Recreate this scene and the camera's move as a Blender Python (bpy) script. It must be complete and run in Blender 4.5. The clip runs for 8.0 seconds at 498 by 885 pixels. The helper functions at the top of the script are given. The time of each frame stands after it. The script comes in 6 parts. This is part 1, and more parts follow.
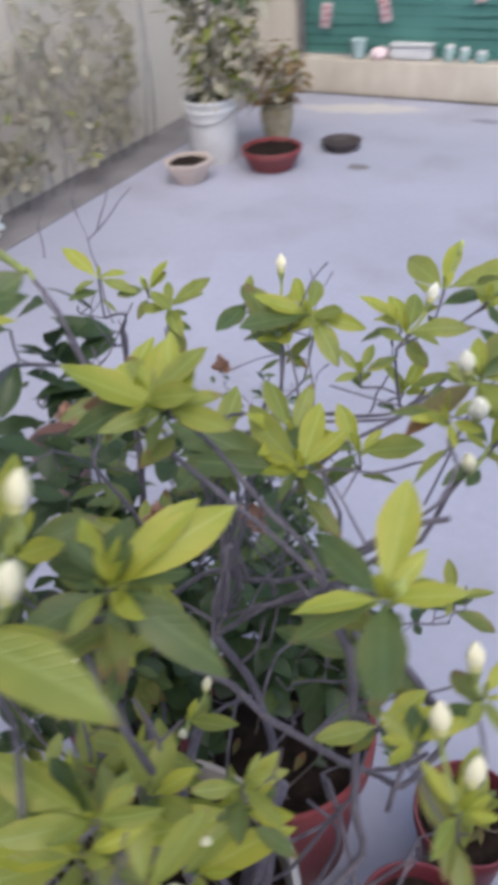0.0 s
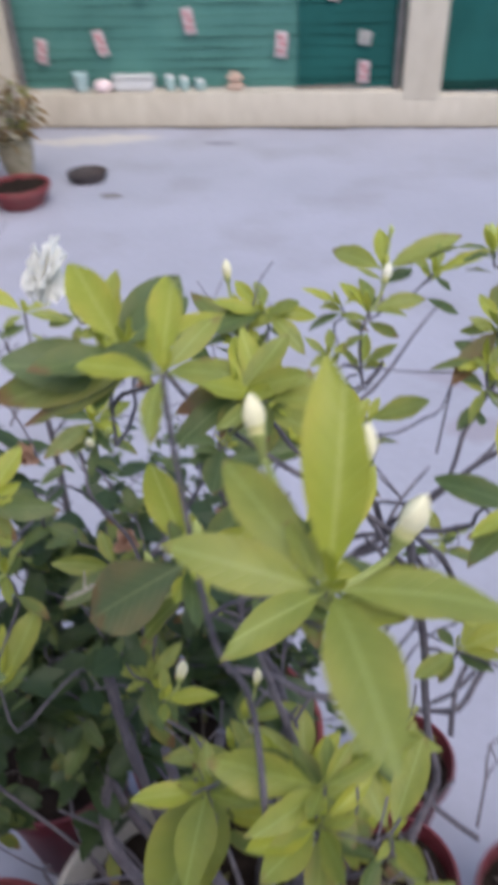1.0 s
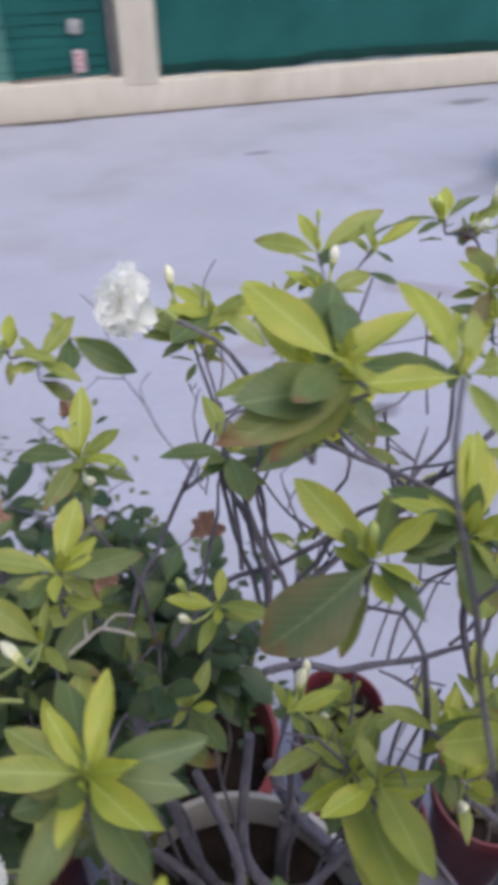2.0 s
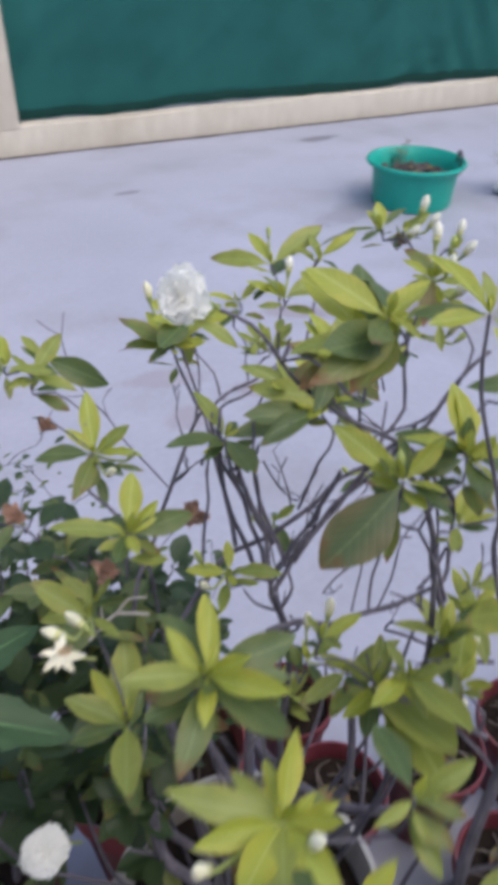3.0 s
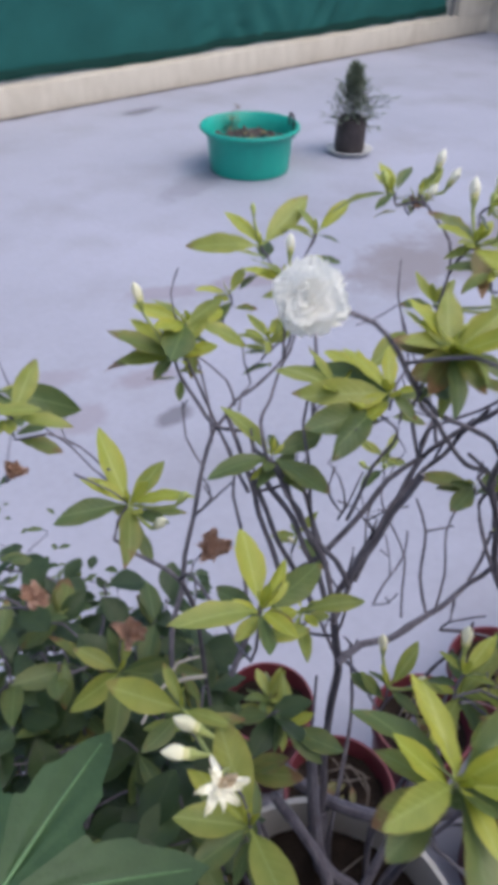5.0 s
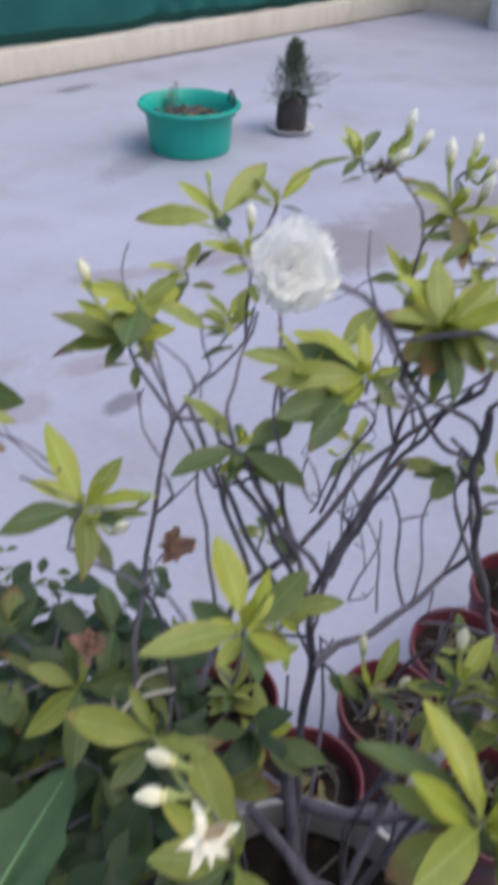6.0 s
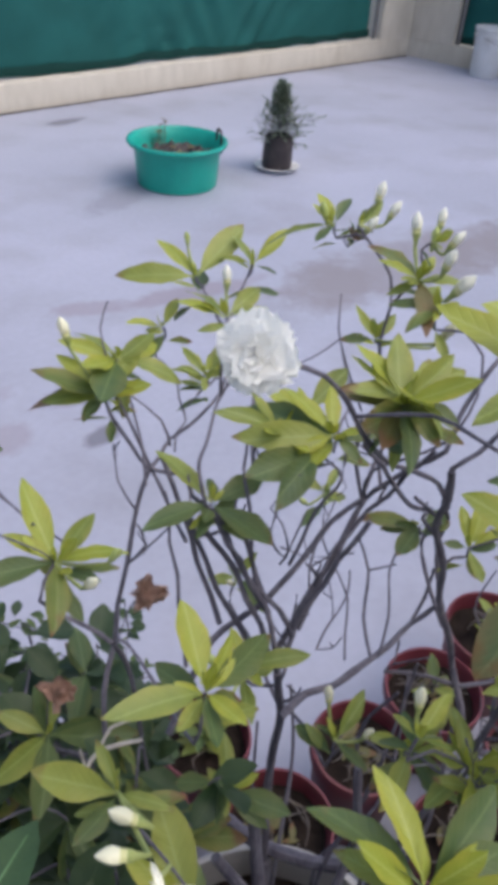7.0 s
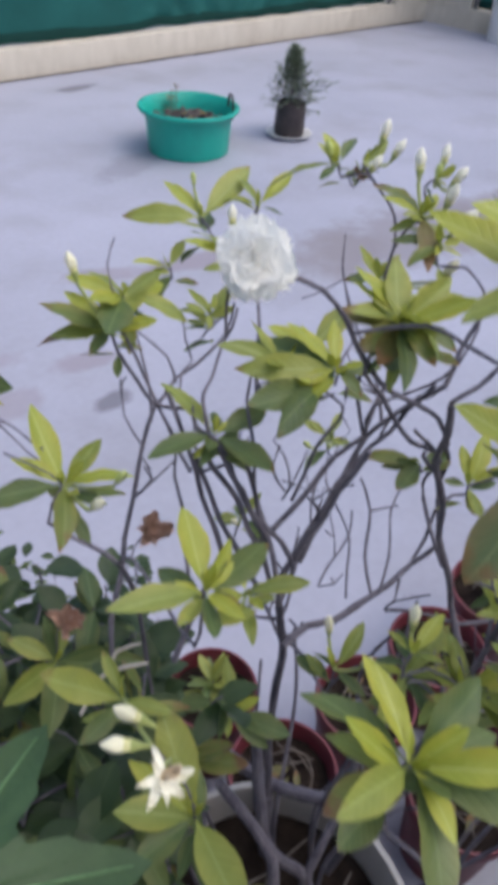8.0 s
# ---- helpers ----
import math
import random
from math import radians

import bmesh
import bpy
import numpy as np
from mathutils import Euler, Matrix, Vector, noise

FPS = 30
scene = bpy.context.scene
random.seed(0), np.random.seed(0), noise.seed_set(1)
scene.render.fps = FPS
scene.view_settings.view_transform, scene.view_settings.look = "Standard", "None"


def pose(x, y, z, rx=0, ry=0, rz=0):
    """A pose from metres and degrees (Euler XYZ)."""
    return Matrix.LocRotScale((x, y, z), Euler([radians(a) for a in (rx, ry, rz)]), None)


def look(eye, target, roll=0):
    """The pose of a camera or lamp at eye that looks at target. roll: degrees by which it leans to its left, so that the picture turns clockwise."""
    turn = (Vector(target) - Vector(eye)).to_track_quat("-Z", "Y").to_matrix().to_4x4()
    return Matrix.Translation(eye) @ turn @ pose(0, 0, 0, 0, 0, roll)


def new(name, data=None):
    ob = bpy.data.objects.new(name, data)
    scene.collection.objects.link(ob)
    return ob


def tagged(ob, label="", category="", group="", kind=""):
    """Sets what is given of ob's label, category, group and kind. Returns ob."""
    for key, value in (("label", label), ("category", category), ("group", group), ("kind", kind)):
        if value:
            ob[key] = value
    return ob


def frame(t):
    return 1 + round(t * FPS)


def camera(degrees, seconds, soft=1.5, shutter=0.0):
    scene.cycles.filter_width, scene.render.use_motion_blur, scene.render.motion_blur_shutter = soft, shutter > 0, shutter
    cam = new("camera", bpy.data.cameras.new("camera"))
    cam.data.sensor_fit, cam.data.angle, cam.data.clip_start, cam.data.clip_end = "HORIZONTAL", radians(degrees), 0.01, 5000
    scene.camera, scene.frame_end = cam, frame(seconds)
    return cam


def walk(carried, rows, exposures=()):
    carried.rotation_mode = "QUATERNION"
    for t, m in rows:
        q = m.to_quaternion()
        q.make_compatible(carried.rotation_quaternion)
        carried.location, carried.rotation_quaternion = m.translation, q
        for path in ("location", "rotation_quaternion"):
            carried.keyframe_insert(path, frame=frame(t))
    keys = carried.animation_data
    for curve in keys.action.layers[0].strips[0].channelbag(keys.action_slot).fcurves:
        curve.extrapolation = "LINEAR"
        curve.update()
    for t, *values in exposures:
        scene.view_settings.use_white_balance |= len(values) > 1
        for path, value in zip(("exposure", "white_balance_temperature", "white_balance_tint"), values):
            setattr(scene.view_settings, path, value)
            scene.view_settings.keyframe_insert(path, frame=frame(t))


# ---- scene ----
cam = camera(37.6, 8.0, soft=7.0, shutter=0.9)
PATH = [
    (0, (0.288, 0.235, 1.305), (-0.513, 1.557, 0.035), -4.9),
    (0.1, (0.275, 0.227, 1.304), (-0.485, 1.573, 0.036), -4.1),
    (0.2, (0.263, 0.227, 1.304), (-0.455, 1.582, 0.021), -2.3),
    (0.3, (0.249, 0.223, 1.308), (-0.415, 1.618, 0.037), -1.1),
    (0.4, (0.239, 0.221, 1.308), (-0.377, 1.642, 0.043), -0.5),
    (0.5, (0.224, 0.206, 1.312), (-0.29, 1.677, 0.057), 0.8),
    (0.6, (0.215, 0.198, 1.313), (-0.236, 1.697, 0.068), 0.1),
    (0.7, (0.196, 0.183, 1.312), (-0.173, 1.707, 0.071), -0.4),
    (0.8, (0.183, 0.174, 1.313), (-0.141, 1.728, 0.097), -1.7),
    (0.9, (0.161, 0.159, 1.315), (-0.136, 1.714, 0.093), -3.7),
    (1, (0.146, 0.157, 1.309), (-0.09, 1.706, 0.066), -2.5),
    (1.2, (0.121, 0.144, 1.315), (-0.031, 1.681, 0.044), -3.4),
    (2.3, (-0.05, 0.183, 1.317), (0.48, 1.639, 0.052), 1.4),
    (2.5, (-0.064, 0.171, 1.321), (0.525, 1.618, 0.073), 2.0),
    (3, (-0.124, 0.126, 1.333), (0.576, 1.561, 0.129), 0.9),
    (3.5, (-0.168, 0.099, 1.341), (0.627, 1.488, 0.141), 0.0),
    (4, (-0.187, 0.14, 1.334), (0.701, 1.465, 0.127), 0.5),
    (4.5, (-0.205, 0.219, 1.326), (0.806, 1.471, 0.138), 1.2),
    (4.7, (-0.199, 0.245, 1.317), (0.794, 1.483, 0.1), -0.1),
    (5.8, (-0.193, 0.32, 1.27), (0.925, 1.364, -0.019), 4.7),
    (6, (-0.18, 0.314, 1.275), (0.925, 1.382, -0.005), 2.5),
    (6.5, (-0.169, 0.313, 1.291), (0.976, 1.396, 0.06), 3.0),
    (7, (-0.176, 0.309, 1.299), (0.995, 1.38, 0.082), 4.5),
    (7.5, (-0.184, 0.302, 1.296), (0.971, 1.374, 0.064), 4.5),
    (8, (-0.19, 0.286, 1.284), (0.933, 1.346, 0.012), 4.3),
]
walk(cam, [(t, look(e, g, r)) for t, e, g, r in PATH])

# ---- world, sun, exposure ----
world = bpy.data.worlds.new("overcast_dusk_sky")
scene.world = world
world.use_nodes = True
wn = world.node_tree.nodes
sky = wn.new("ShaderNodeTexSky")
sky.sky_type, sky.sun_disc = "NISHITA", False
sky.sun_elevation, sky.sun_rotation = radians(60), radians(148)
sky.air_density, sky.dust_density, sky.ozone_density = 1.0, 3.0, 1.0
world.node_tree.links.new(sky.outputs[0], wn["Background"].inputs[0])
wn["Background"].inputs[1].default_value = 0.15
sun_data = bpy.data.lights.new("sun", "SUN")
sun_data.energy, sun_data.angle, sun_data.color = 0.85, radians(80), (1.0, 0.97, 0.95)
sun = new("sun", sun_data)
sun.matrix_world = look((2.3, -3.7, 7.6), (0, 0, 0))
scene.view_settings.exposure = 0.64

# ---- materials ----


def nodes_of(name):
    m = bpy.data.materials.new(name)
    m.use_nodes = True
    return m, m.node_tree.nodes, m.node_tree.links, m.node_tree.nodes["Principled BSDF"]


def mottled(name, a, b, scale=8.0, rough=0.7, bump=0.2, fine=60.0, metal=0.0, spec=0.4, dirt=None, dirt_scale=2.0, dirt_amount=0.4, stretch=(1, 1, 1)):
    """Two tones mixed at two scales, fine relief, and optional stains of a third colour."""
    m, n, l, p = nodes_of(name)
    co = n.new("ShaderNodeTexCoord")
    mp = n.new("ShaderNodeMapping")
    mp.inputs["Scale"].default_value = stretch
    l.new(co.outputs["Object"], mp.inputs[0])
    t1, t2 = n.new("ShaderNodeTexNoise"), n.new("ShaderNodeTexNoise")
    t1.inputs["Scale"].default_value, t2.inputs["Scale"].default_value = scale, fine
    t1.inputs["Detail"].default_value = 5.0
    for t in (t1, t2):
        l.new(mp.outputs[0], t.inputs["Vector"])
    ma = n.new("ShaderNodeMath")
    ma.operation = "MULTIPLY_ADD"
    ma.inputs[1].default_value = 0.35
    l.new(t2.outputs[0], ma.inputs[0])
    l.new(t1.outputs[0], ma.inputs[2])
    ramp = n.new("ShaderNodeMapRange")
    ramp.inputs[1].default_value, ramp.inputs[2].default_value = 0.45, 0.95
    l.new(ma.outputs[0], ramp.inputs[0])
    mix = n.new("ShaderNodeMix")
    mix.data_type = "RGBA"
    mix.inputs[6].default_value, mix.inputs[7].default_value = (*a, 1), (*b, 1)
    l.new(ramp.outputs[0], mix.inputs[0])
    colour = mix.outputs[2]
    if dirt:
        t3 = n.new("ShaderNodeTexNoise")
        t3.inputs["Scale"].default_value, t3.inputs["Detail"].default_value = dirt_scale, 6.0
        l.new(co.outputs["Object"], t3.inputs["Vector"])
        r3 = n.new("ShaderNodeMapRange")
        r3.inputs[1].default_value, r3.inputs[2].default_value, r3.inputs[4].default_value = 0.5, 0.75, dirt_amount
        l.new(t3.outputs[0], r3.inputs[0])
        m3 = n.new("ShaderNodeMix")
        m3.data_type = "RGBA"
        m3.inputs[7].default_value = (*dirt, 1)
        l.new(r3.outputs[0], m3.inputs[0])
        l.new(colour, m3.inputs[6])
        colour = m3.outputs[2]
    l.new(colour, p.inputs["Base Color"])
    p.inputs["Roughness"].default_value, p.inputs["Metallic"].default_value = rough, metal
    p.inputs["Specular IOR Level"].default_value = spec
    if bump:
        bp = n.new("ShaderNodeBump")
        bp.inputs["Strength"].default_value, bp.inputs["Distance"].default_value = bump, 0.004
        l.new(ma.outputs[0], bp.inputs["Height"])
        l.new(bp.outputs[0], p.inputs["Normal"])
    return m


def leaf_material(name, blade, second, rib, brown=0.0, veins=0.5, margin=None):
    """A leaf's blade runs along its own x from 0 to 1: pale midrib, side veins, mottling, and a dried tip or edge."""
    m, n, l, p = nodes_of(name)
    co = n.new("ShaderNodeTexCoord")
    sep = n.new("ShaderNodeSeparateXYZ")
    l.new(co.outputs["Object"], sep.inputs[0])
    info = n.new("ShaderNodeObjectInfo")

    def math_node(op, a, b=None, c=None):
        k = n.new("ShaderNodeMath")
        k.operation = op
        for i, v in enumerate((a, b, c)):
            if v is None:
                continue
            if isinstance(v, (int, float)):
                k.inputs[i].default_value = v
            else:
                l.new(v, k.inputs[i])
        return k.outputs[0]

    side = math_node("ABSOLUTE", sep.outputs[1])
    along = math_node("MULTIPLY_ADD", side, -1.3, sep.outputs[0])
    wave = math_node("SINE", math_node("MULTIPLY", along, 62.0))
    vein = math_node("POWER", math_node("MULTIPLY_ADD", wave, 0.5, 0.5), 7.0)
    midrib = math_node("SUBTRACT", 1.0, math_node("MINIMUM", math_node("MULTIPLY", side, 55.0), 1.0))
    tn = n.new("ShaderNodeTexNoise")
    tn.noise_dimensions = "4D"
    tn.inputs["Scale"].default_value, tn.inputs["Detail"].default_value = 5.0, 5.0
    l.new(co.outputs["Object"], tn.inputs["Vector"])
    l.new(math_node("MULTIPLY", info.outputs["Random"], 40.0), tn.inputs["W"])
    mix = n.new("ShaderNodeMix")
    mix.data_type = "RGBA"
    mix.inputs[6].default_value, mix.inputs[7].default_value = (*blade, 1), (*second, 1)
    blend = math_node("MULTIPLY_ADD", tn.outputs[0], 1.3, math_node("MULTIPLY_ADD", info.outputs["Random"], 0.7, -0.65))
    cl = n.new("ShaderNodeClamp")
    l.new(blend, cl.inputs[0])
    l.new(cl.outputs[0], mix.inputs[0])
    m2 = n.new("ShaderNodeMix")
    m2.data_type = "RGBA"
    m2.inputs[7].default_value = (*rib, 1)
    l.new(mix.outputs[2], m2.inputs[6])
    l.new(math_node("MULTIPLY_ADD", midrib, 0.65, math_node("MULTIPLY", vein, 0.10 * veins)), m2.inputs[0])
    colour = m2.outputs[2]
    if margin:
        m4 = n.new("ShaderNodeMix")
        m4.data_type = "RGBA"
        m4.inputs[7].default_value = (*margin, 1)
        rim = n.new("ShaderNodeMapRange")
        rim.inputs[1].default_value, rim.inputs[2].default_value, rim.inputs[4].default_value = 0.05, 0.19, 1.0
        l.new(side, rim.inputs[0])
        l.new(math_node("MULTIPLY", rim.outputs[0], math_node("MULTIPLY_ADD", tn.outputs[0], 1.4, -0.2)), m4.inputs[0])
        l.new(colour, m4.inputs[6])
        colour = m4.outputs[2]
    if brown:
        m3 = n.new("ShaderNodeMix")
        m3.data_type = "RGBA"
        m3.inputs[7].default_value = (0.21, 0.115, 0.05, 1)
        edge = math_node("MULTIPLY_ADD", tn.outputs[0], 1.2, math_node("MULTIPLY_ADD", sep.outputs[0], 1.5, math_node("MULTIPLY_ADD", info.outputs["Random"], 0.3, -2.15 + brown)))
        c3 = n.new("ShaderNodeClamp")
        l.new(math_node("MULTIPLY", edge, 3.0), c3.inputs[0])
        l.new(c3.outputs[0], m3.inputs[0])
        l.new(colour, m3.inputs[6])
        colour = m3.outputs[2]
    l.new(colour, p.inputs["Base Color"])
    p.inputs["Roughness"].default_value = 0.4
    p.inputs["Specular IOR Level"].default_value = 0.5
    bp = n.new("ShaderNodeBump")
    bp.inputs["Strength"].default_value, bp.inputs["Distance"].default_value = 0.3, 0.0015
    l.new(math_node("MULTIPLY_ADD", vein, -0.4, tn.outputs[0]), bp.inputs["Height"])
    l.new(bp.outputs[0], p.inputs["Normal"])
    tr = n.new("ShaderNodeBsdfTranslucent")
    l.new(colour, tr.inputs[0])
    ms = n.new("ShaderNodeMixShader")
    ms.inputs[0].default_value = 0.33
    l.new(p.outputs[0], ms.inputs[1])
    l.new(tr.outputs[0], ms.inputs[2])
    l.new(ms.outputs[0], n["Material Output"].inputs[0])
    return m


def floor_material():
    """Lavender-grey floor paint, clouded and scuffed, worn through in uneven places to the screed below. The tub's soft
    shade is painted in too.
    """
    m = mottled("painted_concrete", (0.325, 0.335, 0.41), (0.41, 0.42, 0.52), 1.1, 0.6, 0.35, 40, dirt=(0.2, 0.19, 0.2), dirt_scale=2.1, dirt_amount=0.38)
    n, l = m.node_tree.nodes, m.node_tree.links
    p = n["Principled BSDF"]
    colour = p.inputs["Base Color"].links[0].from_socket
    co = n.new("ShaderNodeTexCoord")
    ragged = n.new("ShaderNodeTexNoise")
    ragged.inputs["Scale"].default_value, ragged.inputs["Detail"].default_value, ragged.inputs["Roughness"].default_value = 5.0, 8.0, 0.62
    l.new(co.outputs["Object"], ragged.inputs["Vector"])
    worn, mauve, dark, pale = (0.225, 0.20, 0.215), (0.27, 0.235, 0.275), (0.12, 0.115, 0.14), (0.52, 0.50, 0.47)
    for x, y, rx, ry, turn, tone, most in (
            (2.55, 1.93, 0.75, 0.26, -6, worn, 0.62), (3.15, 1.75, 0.6, 0.26, -14, worn, 0.6), (2.1, 2.0, 0.3, 0.2, 20, worn, 0.5),
            (1.62, 2.27, 0.34, 0.07, -12, mauve, 0.7), (1.2, 2.42, 0.2, 0.06, -20, mauve, 0.6), (0.77, 1.75, 0.065, 0.04, 10, dark, 0.7),
            (0.83, 1.97, 0.11, 0.06, -20, mauve, 0.6), (0.55, 1.9, 0.09, 0.08, 0, mauve, 0.5), (0.55, 2.16, 0.17, 0.06, -15, mauve, 0.45),
            # last in this row: the tub's soft shade, painted on the floor left of it
            (1.02, 4.05, 0.09, 0.03, 0, dark, 0.6), (2.55, 4.6, 0.16, 0.05, 5, dark, 0.7), (2.0, 3.3, 0.3, 0.12, 20, dark, 0.3),
            (-1.42, 4.68, 0.38, 0.11, 10, pale, 0.9), (-0.62, 4.62, 0.11, 0.04, 0, dark, 0.6)):
        mp = n.new("ShaderNodeMapping")
        mp.vector_type = "TEXTURE"
        mp.inputs["Location"].default_value, mp.inputs["Rotation"].default_value, mp.inputs["Scale"].default_value = (x, y, 0), (0, 0, radians(turn)), (rx, ry, 1)
        l.new(co.outputs["Object"], mp.inputs[0])
        far = n.new("ShaderNodeVectorMath")
        far.operation = "LENGTH"
        l.new(mp.outputs[0], far.inputs[0])
        add = n.new("ShaderNodeMath")
        add.operation = "MULTIPLY_ADD"
        add.inputs[1].default_value = 1.7
        l.new(ragged.outputs[0], add.inputs[0])
        l.new(far.outputs["Value"], add.inputs[2])
        mask = n.new("ShaderNodeMapRange")
        mask.inputs[1].default_value, mask.inputs[2].default_value, mask.inputs[3].default_value, mask.inputs[4].default_value = 1.5, 1.95, most, 0.0
        l.new(add.outputs[0], mask.inputs[0])
        mix = n.new("ShaderNodeMix")
        mix.data_type = "RGBA"
        mix.inputs[7].default_value = (*tone, 1)
        l.new(mask.outputs[0], mix.inputs[0])
        l.new(colour, mix.inputs[6])
        colour = mix.outputs[2]
    l.new(colour, p.inputs["Base Color"])
    return m


def petal_material(name):
    """Thin white petals that let light through."""
    m = mottled(name, (0.96, 0.955, 0.925), (0.98, 0.975, 0.95), 60, 0.9, 0.0, 300, spec=0.05)
    n, l = m.node_tree.nodes, m.node_tree.links
    tr = n.new("ShaderNodeBsdfTranslucent")
    tr.inputs[0].default_value = (0.98, 0.975, 0.94, 1)
    ms = n.new("ShaderNodeMixShader")
    ms.inputs[0].default_value = 0.45
    l.new(n["Principled BSDF"].outputs[0], ms.inputs[1])
    l.new(tr.outputs[0], ms.inputs[2])
    l.new(ms.outputs[0], n["Material Output"].inputs[0])
    return m


M_FLOOR = floor_material()
M_PATCH = mottled("worn_screed", (0.215, 0.20, 0.21), (0.37, 0.36, 0.43), 7, 0.85, 0.5, 120, dirt=(0.15, 0.13, 0.12), dirt_scale=6)
M_GRIME = mottled("dark_grime", (0.07, 0.062, 0.06), (0.15, 0.135, 0.13), 9, 0.9, 0.5, 90)
M_GUTTER = mottled("damp_cement", (0.17, 0.16, 0.17), (0.27, 0.26, 0.27), 4, 0.8, 0.5, 70)
M_CREAM = mottled("cream_plaster", (0.50, 0.455, 0.38), (0.60, 0.55, 0.47), 5, 0.8, 0.35, 90, dirt=(0.34, 0.29, 0.22), dirt_scale=2.2, dirt_amount=0.4, stretch=(3, 3, 1))
M_WALL = mottled("beige_plaster", (0.66, 0.61, 0.54), (0.76, 0.715, 0.645), 3, 0.85, 0.4, 60, dirt=(0.30, 0.27, 0.23), dirt_scale=1.4, dirt_amount=0.5)
M_NET = mottled("green_shade_cloth", (0.011, 0.082, 0.076), (0.018, 0.122, 0.112), 3, 0.7, 0.3, 220, spec=0.2)
M_NET_PALE = mottled("faded_green_cloth", (0.08, 0.22, 0.195), (0.115, 0.28, 0.245), 3, 0.75, 0.3, 200, spec=0.2)
M_NET_DARK = mottled("dark_green_hem_and_crease", (0.006, 0.035, 0.03), (0.01, 0.05, 0.042), 6, 0.8, 0.3, 200, spec=0.15)
M_STEEL = mottled("grey_steel", (0.16, 0.15, 0.15), (0.26, 0.24, 0.24), 12, 0.5, 0.2, 80, metal=0.4)
M_PINK = mottled("pink_paper", (0.85, 0.65, 0.68), (0.91, 0.77, 0.79), 20, 0.8, 0.2)
M_PRINT = mottled("faded_red_print", (0.55, 0.19, 0.22), (0.68, 0.3, 0.33), 30, 0.8, 0.1)
M_PALE_PAPER = mottled("white_paper", (0.55, 0.53, 0.52), (0.66, 0.64, 0.62), 20, 0.8, 0.2)
M_TEAL = mottled("turquoise_plastic", (0.006, 0.31, 0.245), (0.01, 0.38, 0.30), 6, 0.42, 0.08, 50, dirt=(0.03, 0.2, 0.16), dirt_scale=5, dirt_amount=0.5)
M_SOIL = mottled("dry_soil", (0.05, 0.044, 0.045), (0.13, 0.114, 0.112), 40, 0.95, 1.0, 260, spec=0.1)
M_DARKSOIL = mottled("moist_soil", (0.012, 0.009, 0.008), (0.034, 0.025, 0.021), 40, 0.95, 1.0, 260, spec=0.08)
M_WHITE = mottled("white_plastic", (0.62, 0.62, 0.62), (0.74, 0.74, 0.75), 7, 0.5, 0.1, 60, dirt=(0.36, 0.33, 0.29), dirt_scale=5, dirt_amount=0.5)
M_POTWHITE = mottled("white_glazed_pot", (0.38, 0.36, 0.35), (0.50, 0.48, 0.47), 9, 0.5, 0.2, 70, dirt=(0.22, 0.18, 0.14), dirt_scale=8, dirt_amount=0.7)
M_MAROON = mottled("maroon_plastic", (0.13, 0.024, 0.036), (0.21, 0.05, 0.066), 8, 0.5, 0.15, 70, dirt=(0.16, 0.1, 0.09), dirt_scale=9, dirt_amount=0.6)
M_RED = mottled("red_clay", (0.19, 0.032, 0.04), (0.27, 0.06, 0.065), 9, 0.6, 0.2, 80, dirt=(0.2, 0.12, 0.1), dirt_scale=8, dirt_amount=0.5)
M_CLAY = mottled("brown_clay", (0.16, 0.085, 0.075), (0.27, 0.17, 0.15), 9, 0.7, 0.3, 80, dirt=(0.3, 0.24, 0.22), dirt_scale=8, dirt_amount=0.6)
M_CREAMPOT = mottled("cream_ceramic", (0.52, 0.43, 0.38), (0.62, 0.54, 0.49), 9, 0.55, 0.2, 60, dirt=(0.3, 0.2, 0.14), dirt_scale=9)
M_MOSS = mottled("mossy_pot", (0.42, 0.36, 0.27), (0.20, 0.20, 0.11), 16, 0.7, 0.3, 70)
M_BLACK = mottled("black_bag", (0.035, 0.028, 0.03), (0.07, 0.055, 0.055), 14, 0.6, 0.4, 60)
M_BARK = mottled("grey_bark", (0.088, 0.08, 0.102), (0.205, 0.188, 0.222), 90, 0.85, 0.8, 400, stretch=(1, 1, 0.3), spec=0.25)
M_DRY = mottled("dry_twig", (0.10, 0.085, 0.075), (0.22, 0.19, 0.17), 60, 0.9, 0.5, 300)
M_PALE_TWIG = mottled("bleached_twig", (0.36, 0.33, 0.29), (0.55, 0.51, 0.46), 60, 0.9, 0.5, 300)
M_PETAL = petal_material("white_petal")
M_BUDWHITE = mottled("white_bud", (0.84, 0.82, 0.66), (0.9, 0.89, 0.8), 60, 0.55, 0.15, 300, spec=0.25)
M_BUD = mottled("cream_bud", (0.74, 0.71, 0.46), (0.86, 0.84, 0.68), 70, 0.5, 0.15, 300)
M_SEPAL = mottled("green_calyx", (0.24, 0.30, 0.08), (0.42, 0.46, 0.18), 90, 0.5, 0.2, 300)
M_LIMP = mottled("limp_cream_petal", (0.8, 0.75, 0.6), (0.66, 0.40, 0.16), 45, 0.7, 0.3, 200)
M_WILT = mottled("wilted_petal", (0.4, 0.215, 0.15), (0.6, 0.42, 0.33), 60, 0.8, 0.4, 200)
